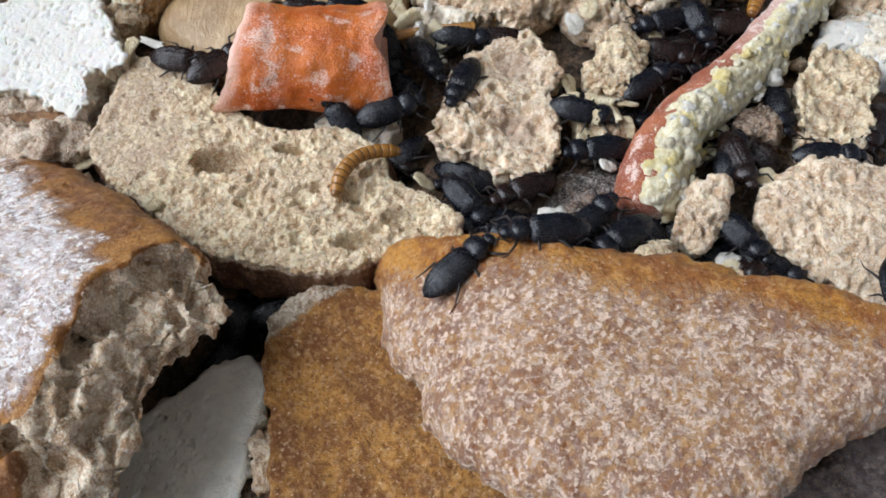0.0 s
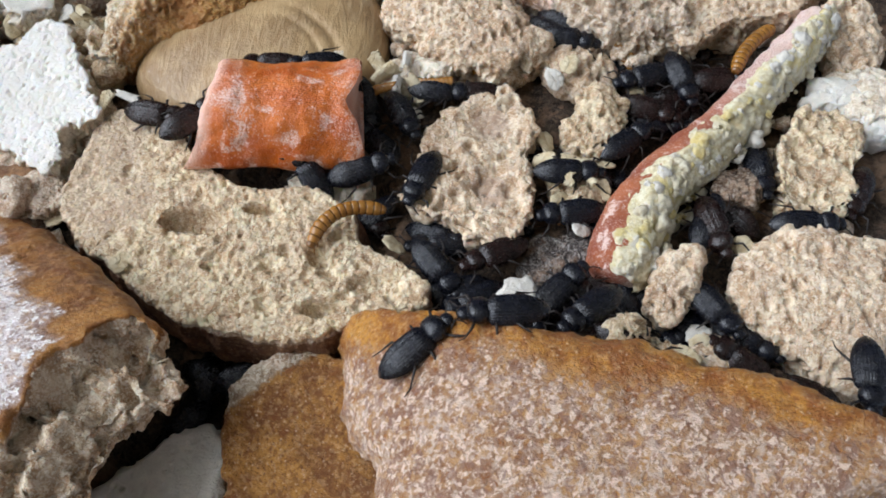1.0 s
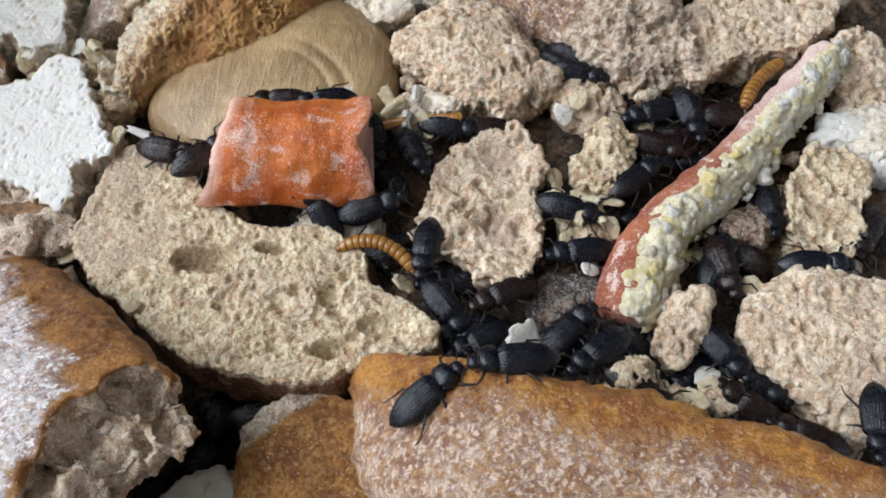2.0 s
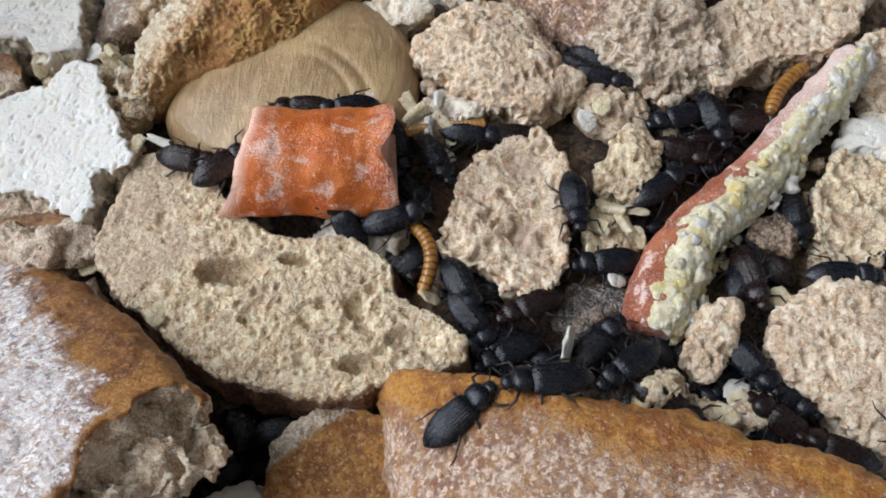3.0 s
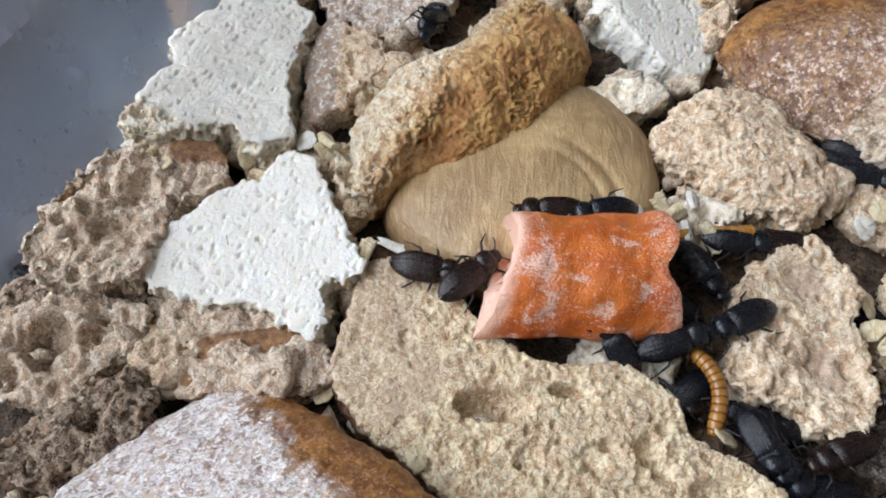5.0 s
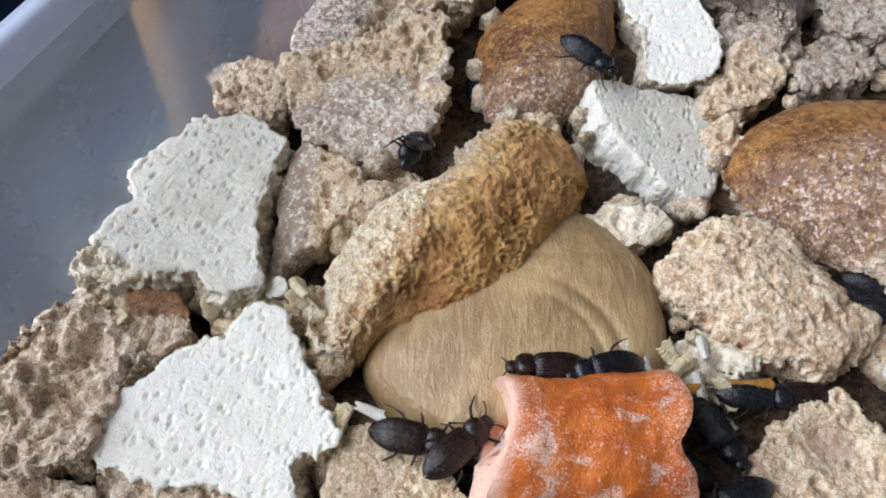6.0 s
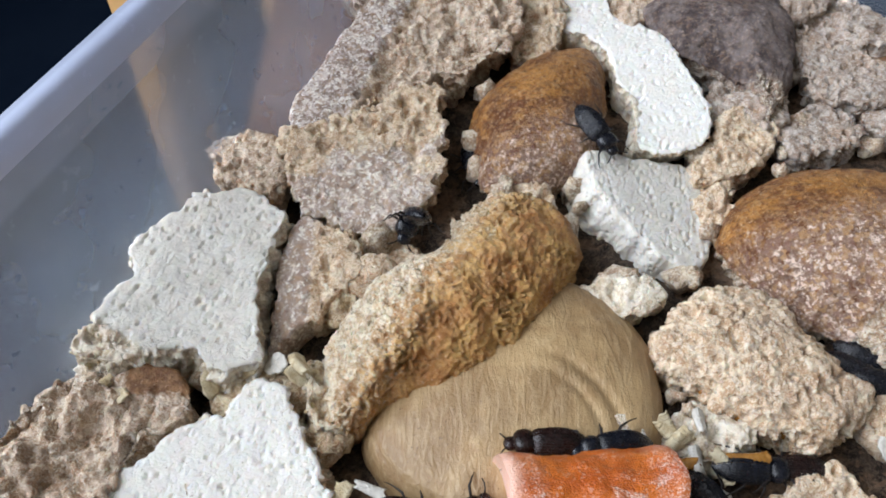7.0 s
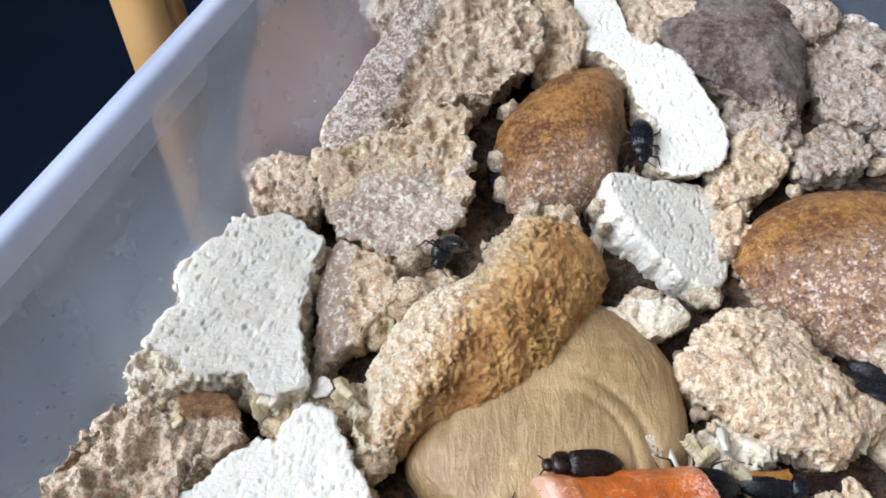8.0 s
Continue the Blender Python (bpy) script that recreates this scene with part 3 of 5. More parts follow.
def substrate():
    """The loose bedding of droppings and crumbs under the scraps."""
    nx, ny, w, l = 190, 310, 0.226, 0.394
    x, y = np.meshgrid(np.linspace(-w / 2, w / 2, nx), np.linspace(-l / 2, l / 2, ny), indexing="ij")
    p = np.column_stack([x.ravel() * 1000, y.ravel() * 1000, np.zeros(nx * ny)])
    z = 39.5 + 1.6 * fbm(p, 14.0, 3, 5) + 0.8 * fbm(p, 2.0, 3, 6)
    dip = (BIN @ pose(0.114, -0.083, 0)).inverted() @ Vector((-0.03, 0.066, 0))
    z -= 15 * np.clip(1.5 - 1.2 * np.hypot((p[:, 0] - dip.x * 1000) / 14, (p[:, 1] - dip.y * 1000) / 16), 0, 1)
    p[:, 2] = z
    i, k = np.meshgrid(np.arange(nx - 1), np.arange(ny - 1), indexing="ij")
    a = (i * ny + k).ravel()
    faces = np.column_stack([a, a + ny, a + ny + 1, a + 1]).tolist()
    verts = p * MM
    ring = [i * ny for i in range(nx)] + [(nx - 1) * ny + k for k in range(1, ny)] + [i * ny + ny - 1 for i in range(nx - 2, -1, -1)] + [k for k in range(ny - 2, 0, -1)]
    low = [(verts[q][0] * 0.93, verts[q][1] * 0.95, 0.003) for q in ring]
    base = len(verts)
    verts = np.vstack([verts, low])
    m = len(ring)
    faces += [(ring[q], base + q, base + (q + 1) % m, ring[(q + 1) % m]) for q in range(m)] + [tuple(range(base, base + m))]
    ob = link_mesh("bedding", verts, faces, M["substrate"], attributes=(("crust", np.zeros(len(verts))), ("flour", np.zeros(len(verts)))))
    ob.matrix_world = BIN @ pose(0.114, -0.083, 0)
    tagged(ob, "dark brown bedding of droppings and crumbs in the bin", "bedding", kind="stuff")


substrate()


def wooden_chair():
    """A pine chair that stands beside the table; its back shows through the bin's wall."""
    chair = new("chair")
    chair.matrix_world = pose(-0.222, 0.505, -0.78)
    for x in (0.0, 0.38):
        part("back_post", box((0.036, 0.03, 0.92), (x, 0, 0.46), 0.004), M["wood"], chair)
        part("leg", box((0.036, 0.036, 0.42), (x, 0.38, 0.21), 0.004), M["wood"], chair)
    part("seat", box((0.36, 0.4, 0.022), (0.19, 0.23, 0.434), 0.005), M["seat"], chair, "brown seat board")
    part("apron", box((0.34, 0.022, 0.05), (0.19, 0.012, 0.395), 0.004), M["wood"], chair)
    part("top_rail", box((0.34, 0.018, 0.07), (0.19, 0, 0.86), 0.004), M["wood"], chair)
    tagged(chair, "varnished pine chair standing beside the table", "chair")


wooden_chair()


# ---- the scraps of bread ----
def slab_crust(v, nrm):
    return np.clip((nrm[:, 2] + 0.35) * 2.5, 0, 1)


chunk("bread_crust", "-30.6,27.7 -27.6,29.0 -22.6,27.1 -17.1,25.0 -8.7,22.6 2.2,19.7 14.1,16.7 21.1,14.3 29.1,11.3 38.3,7.2 45.7,2.9 47.1,-4.0 39.2,-6.0 33.9,-8.5 28.8,-11.1 21.3,-16.2 18.2,-19.3 13.9,-22.2 2.0,-20.5 -7.1,-16.7 -10.4,-15.0 -17.3,-9.4 -21.6,-2.8 -22.5,1.6 -26.6,6.8 -28.6,13.3 -29.3,19.8", 13, (17.4, 49.5, 64.2, -4, -7), "slab",
      "slab of golden brown bread crust dusted with flour", edge=5.0, dome=2.0, jag=0.7, rough=0.28, size=3, holes=CRUMB, crust=slab_crust, seed=3, voxel=0.34, sleek=0.5,
      warp=lambda v: -0.0125 * np.clip(-v[:, 0], 0, 40) ** 2,
      flour=lambda v, nrm: 0.52 - 0.08 * np.clip(v[:, 1] + 0.3 * v[:, 0] - 8.5 + 1.2 * np.sin(v[:, 0] * 0.25), 0, 20))


def break_line(v):
    """How far a point lies past the broken front of the thick crust, in mm."""
    return v[:, 0] - 28.29 - 0.402 * v[:, 1] - 10 * np.clip((v[:, 1] + 7) / 8, 0, 1) + 2.6 * fbm(v * (1, 1, 0.3), 5.0, 4, 55)


chunk("bread_crust", "-26,18 -17.7,25.6 -12.9,29.3 -6.2,30.5 2.8,25.0 14.1,16.0 21.6,9.5 29.1,2.2 34.3,-3.9 36.5,-6.9 36.5,-10.5 31,-13.5 30.4,-17 29.0,-23 26.2,-31 23.0,-39 -10,-41 -32,-32 -36,-7 -31,9", 15, (-67.4, 72.1, 57.0, -22.8, -5.7), "left",
      "thick bread crust with white flour and a golden brown rim", edge=4.5, dome=2.5, rough=0.5, size=3, holes=((7, 0.5, 3.4), (3.4, 0.5, 1.7), (1.5, 0.5, 0.5)), seed=4, voxel=0.4, sleek=0.7,
      crust=lambda v, nrm: np.clip((nrm[:, 2] + 0.35) * 2.5, 0, 1) * np.clip(1 - 1.2 * break_line(v), 0, 1),
      warp=lambda v: -0.9 * np.clip(break_line(v), 0, 9) * np.clip((v[:, 2] + 13) / 13, 0, 1) - 0.026 * np.clip(-12 - v[:, 1], 0, 40) ** 2,
      torn=1.3,
      flour=lambda v, nrm: (0.78 - 0.15 * np.clip(0.757 * v[:, 0] + 0.653 * v[:, 1] - 8.0 + 2.4 * fbm(v, 6.0, 4, 56), 0, 20)) * np.clip(-0.45 * break_line(v) - 0.2, 0, 1))
chunk("bread_slice", "-32,8 -30,16 -27,26 -22,27 -15,23 -11,19 -7,14 -1,9 8,8 15,8 20,4 23,-4 30,-7 34,-12 34,-16 27,-18 21,-19 14,-22 5,-21 -2,-19 -10,-15 -18,-9 -25,-4 -30,3", 9, (-30.9, 94.3, 47, 0, -1.7), "slice",
      "beige slice of oat bread with open pores and a brown edge", edge=1.0, rough=0.55, size=4, holes=((3.4, 0.2, 1.2), (1.8, 0.5, 0.7), (1.0, 0.65, 0.4)), seed=5, sleek=0.25, voxel=0.3, taper=-0.05, grain=0.34,
      hollows=((-6.2, 1.0, 6.2, 2.7, 5.0), (4.8, 3.3, 3.0, 1.3, 3.2), (17, -15.8, 3.6, 1.8, 4.4), (15.8, -5.8, 2.1, 2.6, 2.8), (25.5, -11.5, 5.0, 2.2, 2.0), (-2.2, -8.2, 1.4, 0.9, 1.6), (18.2, -2.5, 1.2, 1.0, 1.6), (10, -5, 1.3, 1.0, 1.4), (8.5, -9, 1.1, 0.9, 1.3)),
      crust=lambda v, nrm: np.maximum(np.clip(-0.8 * v[:, 2] - 0.3, 0, 1), 0.5 * np.clip((-v[:, 0] - 9 + 3 * np.sin(v[:, 1] * 0.3)) * 0.12, 0, 1) * np.clip((v[:, 1] + 5) * 0.3, 0, 1)),
      flour=lambda v, nrm: 1.2 * np.clip(v[:, 2] + 2.0, 0, 1))
chunk("white_bread", "-0.3,20.9 3.3,21.1 6.8,18.0 9.0,13.9 12.0,9.4 15.1,3.6 16.7,-0.0 12.8,-1.7 9.9,-4.1 9.4,-7.7 8.9,-12.6 6.3,-11.4 3.1,-9.0 -0.5,-6.9 -4.8,-6.5 -9.1,-6.4 -14.4,-5.2 -18.2,-5.9 -20.8,0.7 -19.2,4.6 -14.7,7.7 -13.0,11.3 -9.3,13.7 -2.2,15.7 -0.9,18.9", 10, (-73.6, 117.2, 49.0, 8, 0), "white",
      "torn lump of dry white bread with fine pores", rough=0.3, size=6, seed=6, edge=0.8, jag=0.9, fringe=1.4, crust=top_crust, dots=DOTS, voxel=0.3, taper=-0.06, holes=CRUMB)
chunk("white_bread", "-11.2,8.3 -11.0,11.4 -7.6,15.9 -4.0,19.9 -2.4,23.4 2.4,23.9 7.2,23.8 11.7,21.6 15.5,17.2 15.4,13.3 13.4,8.9 13.7,0.4 15.1,-13.9 12.1,-14.1 9.4,-15.2 6.2,-13.8 4.3,-10.2 0.0,-10.7 -3.9,-12.2 -7.4,-13.8 -12.0,-13.6 -15.9,-10.6 -14.4,-6.3 -11.7,-0.7 -8.4,5.4", 10, (-87.1, 154.2, 52.6, 0, 0), "grey",
      "torn slice of pale dry bread with fine pores", rough=0.3, size=6, seed=7, edge=0.8, jag=0.8, fringe=1.4, dots=DOTS, voxel=0.3, taper=-0.08, holes=CRUMB,
      crust=lambda v, nrm: top_crust(v, nrm) * np.clip((v[:, 1] + 15 + 0.6 * v[:, 0]) * 0.25, 0, 1))
chunk("bread_heel", "-16.5,-6.4 -15.1,-1.0 -12.5,5.7 -8.3,10.7 -5.1,15.0 1.7,16.6 7.4,16.7 12.5,14.9 16.9,10.0 14.2,5.1 9.4,1.6 7.6,-2.5 5.0,-7.0 5.0,-12.8 1.6,-14.5 -3.3,-15.1 -10.2,-14.3 -15.6,-9.4", 12, (-98, 125.6, 51, 0, 0), "heel",
      "grey brown porous heel of rye bread", rough=0.8, holes=OPEN, torn=1.5, seed=8, crust=lambda v, nrm: np.clip((v[:, 1] - 9) * 0.3, 0, 1) * np.clip((v[:, 0] - 3) * 0.3, 0, 1))
chunk("bread_chunk", "-13.8,8.4 -9.4,10.9 -2.9,12.5 6.5,12.8 11.3,10.0 9.7,4.3 4.7,-2.2 -0.3,-9.0 -6.3,-7.5 -14.1,-0.8", 10, (-101, 100, 47.5, 0, 0), "heel",
      "torn brown bread chunk with large open holes", rough=1.0, holes=OPEN, hollows=((-4, 3, 3.5, 5, 4.5), (4, 6, 3, 3, 2.5), (-8, -3, 2.5, 2.5, 2.5)), torn=1.0, seed=9)
chunk("bread_chunk", "-13,7 -1,8 10,6 13,0 8,-7 -6,-9 -10,-5", 8, (-78.1, 105.7, 46, 0, 0), "heel",
      "small bread chunk with a brown crust underside", rough=0.6, holes=CRUMB, seed=10, crust=lambda v, nrm: np.clip((1.5 - v[:, 1] + 0.2 * v[:, 0]) * 0.5, 0, 1))
chunk("bread_roll", "-21.5,-6.1 -19.4,-0.6 -16.7,5.7 -11.7,10.1 -6.6,13.4 -1.4,16.8 3.1,23.4 6.1,27.6 12.3,30.9 17.7,29.7 21.7,26.2 23.9,20.1 23.3,13.6 20.4,7.4 15.2,0.4 11.7,-4.9 8.3,-5.7 7.9,-8.3 3.2,-11.4 -1.5,-12.9 -6.1,-13.6 -11.6,-16.2 -15.1,-19.7 -17.9,-21.1 -20.0,-19.2 -20.8,-11.3", 14, (-42.1, 150.4, 50, 0, 0), "roll",
      "toasted bread roll end with a rough brown crust", dome=8, edge=5, jag=0.3, rough=0.7, size=1.8, holes=((2.6, 0.4, 0.7), (1.3, 0.7, 0.6)), seed=11, sleek=0.0, grain=1.1, voxel=0.32, crust=lambda v, nrm: np.clip(0.5 + 0.028 * (v[:, 0] - 0.55 * v[:, 1] + 6), 0.08, 1), flour=lambda v, nrm: 0.1 - 0.006 * v[:, 0] + 0.006 * v[:, 1])
chunk("potato", "27.8,6.1 27.2,14.9 23.6,21.9 19.0,26.8 11.8,30.6 1.5,29.2 -8.6,23.4 -18.1,14.5 -21.7,3.5 -22.6,-4.5 -18.8,-10.1 -8.6,-17.9 7.8,-18.6 21.0,-11.5 26.5,-2.1", 14, (-33.8, 134.1, 46, 0, 0), "potato",
      "dried tan potato half with wrinkled skin", "potato", dome=5, edge=5, rough=0.5, size=11, jag=0.1, seed=12, grain=0.03, fringe=0.0,
      warp=lambda v: -0.55 * np.exp(-((np.hypot(v[:, 0] - 2, v[:, 1] + 6) - 17) / 1.1) ** 2) * np.clip((v[:, 0] - 4) * 0.12, 0, 1) - 0.4 * np.exp(-((np.hypot(v[:, 0] - 2, v[:, 1] + 6) - 13.5) / 0.8) ** 2) * np.clip((v[:, 0] - 4) * 0.12, 0, 1))
chunk("white_bread", "-10.4,13.6 -6.1,14.6 0.4,14.8 9.8,15.5 15.0,14.5 15.9,10.2 14.6,2.7 14.8,-2.8 12.8,-8.5 7.2,-11.6 2.2,-8.5 -3.7,-3.4 -8.3,2.7 -10.7,8.5", 11, (-5.3, 177.0, 46.8, 3, 16), "grey",
      "thick torn slice of pale grey bread", rough=0.35, size=5, seed=13, crust=lambda v, nrm: 1.0 - 0.5 * np.clip(-v[:, 2] - 6, 0, 1), dots=DOTS, voxel=0.32, edge=1.0, fringe=0.9, taper=-0.05)
chunk("bread_slice", "-18.9,11.2 -12.0,12.1 -5.1,15.8 2.0,18.1 5.6,21.8 9.3,25.2 12.2,22.6 13.2,14.4 13.2,6.0 15.5,1.9 12.2,-3.5 8.8,-7.4 4.3,-12.4 -2.2,-13.7 -8.8,-10.5 -14.4,-7.4 -18.0,-3.8 -18.0,1.8 -19.5,7.3", 10, (-56.1, 185.4, 49.6, 8.5, 0), "pale",
      "flat slice of wheat bread with a floury pinkish face", jag=1.3, fringe=1.2, rough=0.35, holes=CRUMB, seed=14, crust=lambda v, nrm: 0.7 * np.clip((9 + 7 * fbm(v, 8.0, 3, 91) - v[:, 1]) * 0.15, 0, 1) * np.clip(nrm[:, 2] * 2, 0, 1), flour=lambda v, nrm: 0.55 + 0 * v[:, 0])
chunk("bread_crust", "-23,-17 -19,-8 -12,7 -5,21 2,30 21,29 28,12 23,1 15,-6 7,-8 -4,-16 -13,-21 -20,-24", 13, (-52.3, 219.5, 52.9, 11.3, 0), "heel",
      "broken wheat crust with a ragged porous side", rough=1.2, holes=OPEN, torn=2.0, seed=15, crust=lambda v, nrm: np.clip((-v[:, 0] + 0.4 * v[:, 1] - 2) * 0.3, 0, 1), flour=lambda v, nrm: 0.6 + 0 * v[:, 0])
chunk("bread_chunk", "-10.3,6.3 -8.4,12.5 -3.3,13.8 1.4,13.4 4.7,8.6 4.9,2.5 5.0,-2.2 1.8,-3.6 -2.9,-0.8 -7.5,0.7 -9.2,1.0", 10, (-79, 183.5, 49.5, 0, 0), "heel", "small ragged crumb of brown bread", rough=1.2, holes=CRUMB, seed=16)
chunk("bread_crust", "-2.8,18.7 1.7,14.6 6.0,14.0 10.3,7.9 8.2,4.3 3.3,-3.4 -1.6,-6.6 -4.4,-10.5 -6.7,-13.7 -6.8,-3.9 -6.9,5.2 -5.2,13.6", 9, (-66.1, 156.5, 49.3, 5.7, -5.7), "pale", "thin wedge of tan bread crust", rough=0.7, holes=CRUMB, seed=17, flour=lambda v, nrm: 0.45 + 0 * v[:, 0],
      crust=lambda v, nrm: 0.8 * np.clip((2 - v[:, 0]) * 0.3, 0, 1))
chunk("bun_piece", "-13.9,3.6 -12.8,9.6 -7.6,16.8 0.7,24.9 8.8,28.3 14.7,27.9 17.5,20.6 16.4,11.5 13.1,1.2 12.0,-6.9 6.6,-10.3 1.6,-14.5 -6.4,-15.7 -11.9,-13.8 -12.8,-5.4", 14, (-24, 198.7, 48, 0, 0), "bun",
      "shiny golden brown bun piece with a floury foot", dome=6, edge=4, jag=0.2, rough=0.5, holes=CRUMB, seed=18, crust=slab_crust, flour=lambda v, nrm: np.clip((3 - v[:, 1] + 0.5 * v[:, 0]) * 0.035, 0, 0.44))
chunk("white_bread", "-11.0,24.5 -1.1,24.6 -1.6,11.5 5.0,10.5 10.4,3.4 13.4,-8.1 15.5,-18.9 14.3,-27.3 10.9,-32.1 2.3,-33.7 -1.5,-32.2 1.0,-17.2 -2.8,-13.7 -3.0,-2.5 -6.7,3.9 -14.3,6.9 -15.4,11.4 -10.9,38.7 -1.3,38.8", 10, (-2.8, 224.9, 49, 0, 0), "white", "long torn strip of white bread", rough=0.3, size=6, seed=19, crust=top_crust, dots=DOTS, edge=0.8, fringe=0.8)
chunk("bread_crust", "-16.1,8.4 -9.3,16.1 0.5,23.0 13.8,25.5 18.9,15.2 19.1,2.4 15.9,-11.4 10.5,-24.1 5.6,-30.1 5.7,-20.6 0.5,-13.4 -7.3,-8.1 -12.3,-0.3", 14, (18.2, 230.6, 50, 0, 0), "purple", "mouldy grey purple bread crust", dome=5, edge=3, jag=0.6, rough=1.5, size=6, torn=1.2, sleek=0.4, holes=CRUMB, seed=20, crust=lambda v, nrm: slab_crust(v, nrm) * np.clip((v[:, 1] + 20 + 0.4 * v[:, 0]) * 0.15, 0, 1))
chunk("bread_chunk", "-11.3,-6.6 -5.7,0.2 -1.3,8.6 4.1,10.4 9.3,6.1 7.9,-1.4 2.0,-7.8 -6.1,-12.4 -10.7,-12.0", 8, (17.8, 197.7, 47, 0, 0), "pale", "curled pale bread crumb", rough=1.0, holes=CRUMB, seed=21)
chunk("bread_chunk", "-12.4,-1.2 -6.4,6.1 1.6,7.4 6.5,3.0 6.9,-4.2 -1.8,-7.8 -12.0,-9.5", 8, (39.1, 203.1, 46, 0, 0), "drab", "ragged pale bread crumb", rough=0.8, size=6, holes=CRUMB, seed=22)
chunk("bread_chunk", "-14,-5 -6,20 5,23 15,10 13,-12 0,-19 -13,-16", 10, (49.3, 225.3, 48, 0, 0), "drab", "drab bread piece with a mouldy brown crust", rough=0.8, size=7, holes=CRUMB, seed=23, crust=lambda v, nrm: np.clip(1.4 - np.hypot(v[:, 0] - 9, v[:, 1] - 2) / 7, 0, 1))
chunk("bun_piece", "-21.5,4.3 -18.5,9.2 -14.8,14.1 -8.9,18.5 -1.8,20.7 12.0,21.0 24.9,16.3 24.5,-11.8 27.1,-16.2 28.1,-23.7 25.5,-31.9 20.0,-31.5 13.1,-33.5 4.7,-29.2 -0.3,-21.7 -7.4,-15.5 -16.5,-6.9", 14, (29, 168.6, 48, 0, 0), "bun",
      "large bun piece with golden crust and a floury pink base", dome=9, edge=5, jag=0.4, rough=0.5, torn=1.6, holes=CRUMB, seed=24, crust=lambda v, nrm: slab_crust(v, nrm) * np.clip((14.5 - 0.65 * v[:, 0] + 0.76 * v[:, 1]) * 0.4, 0, 1), flour=lambda v, nrm: np.clip((8 - v[:, 1] + 0.2 * v[:, 0]) * 0.035, 0, 0.46))
chunk("bread_chunk", "-15,-15 -15,-2 -10,10 4,19 20,17 19,4 11,-4 2,-6 -6,-8 -11,-14", 10, (64.3, 149, 50, 0, 0), "pale", "pale bread chunk with one round hollow", rough=0.8, holes=CRUMB, seed=25)
chunk("bread_chunk", "-17.1,5.1 -14.7,10.5 -10.9,16.0 -4.2,19.3 2.0,18.8 8.5,15.2 11.9,8.0 14.6,3.0 18.2,-1.8 17.0,-7.7 11.1,-11.5 6.3,-12.2 1.1,-10.4 -4.6,-6.0 -11.5,-1.7 -15.8,1.9", 12, (8.3, 141.2, 48, 0, 0), "pale", "lumpy pale bread chunk", dome=3.5, edge=3, jag=0.8, rough=0.85, size=5, torn=0.5, voxel=0.33, holes=CRUMB, seed=26)
chunk("bread_chunk", "0.8,18.4 6.7,19.1 10.6,14.2 12.4,9.4 10.6,4.3 10.5,-7.4 7.6,-14.1 3.2,-16.8 -2.4,-14.5 -6.2,-11.0 -11.1,-8.0 -13.3,-3.2 -10.2,1.6 -9.8,9.1 -5.1,13.0 -1.9,16.3", 9, (10.7, 107.8, 47, 0, 0), "pale", "flat bread chunk with two brown crust spots", rough=0.8, holes=CRUMB, seed=27, voxel=0.36, hollows=((3, 10, 5, 5, 0.8), (3, -5, 5.2, 5.2, 0.9)), jag=1.0,
      crust=lambda v, nrm: 0.55 * np.maximum(np.clip(1.6 - np.hypot(v[:, 0] - 3, v[:, 1] - 10) / 4.5, 0, 1), np.clip(1.6 - np.hypot(v[:, 0] - 3, v[:, 1] + 5) / 4.5, 0, 1)))
chunk("bread_chunk", "2.0,9.8 6.1,8.5 8.4,4.5 6.6,-2.0 3.5,-6.6 -1.6,-6.7 -5.3,-2.1 -2.8,3.1 -0.3,7.7", 8, (31.5, 118.4, 46.5, 0, 0), "slice", "oval lump of oats and crumb", dome=2, rough=1.0, holes=CRUMB, seed=28)
chunk("bread_chunk", "-13.6,5.1 -11.6,10.3 -6.0,14.2 -0.9,15.5 9.9,14.2 16.2,9.7 17.0,-1.5 8.0,-13.5 1.1,-14.1 -4.1,-11.2 -8.0,-6.1 -11.6,-2.7 -13.9,1.6", 12, (65.3, 79, 48.3, 0, -2.9), "pale", "large pale bread chunk with a rough face", dome=2, rough=0.9, size=5, holes=CRUMB, seed=29)
chunk("bread_chunk", "-7.8,-1.5 -4.8,6.8 -0.4,11.5 8.1,11.5 9.7,5.4 6.3,-4.2 1.4,-13.2 -4.1,-11.0 -7.7,-9.7 -8.4,-5.5", 10, (71.4, 108.9, 48, 0, 0), "slice", "flaky beige crumb of oats", rough=1.4, holes=CRUMB, seed=30)
chunk("bread_chunk", "-11,-0 -9,6 1,8 12,5 11,-7 0,-9 -4,-3", 8, (83, 124.5, 46, 0, 0), "grey", "smooth pale lump of bread", dome=1.2, edge=2.5, jag=0.9, fringe=1.4, rough=0.6, dots=DOTS, size=7, seed=31, crust=all_crust)
chunk("bread_chunk", "-4.2,-4.4 -2.8,0.1 1.6,4.4 4.4,5.6 6.1,4.1 4.6,-1.3 2.2,-6.6 -0.8,-9.1", 9, (41.3, 84.0, 48.6, 14, -10), "pale", "small grey bread chip", rough=0.8, holes=CRUMB, seed=32)
chunk("bread_chunk", "-5.3,-3.2 -3.2,0.5 -1.4,3.7 1.9,3.9 3.6,-0.1 2.7,-3.7 -1.3,-4.1", 8, (34.9, 75.6, 48.2, -8, 6), "slice", "spongy cream crumb beside the crust slab", dome=1.5, rough=1.3, size=3, holes=((2.4, 0.6, 1.5), (1.2, 0.5, 0.6)), voxel=0.32, seed=33)
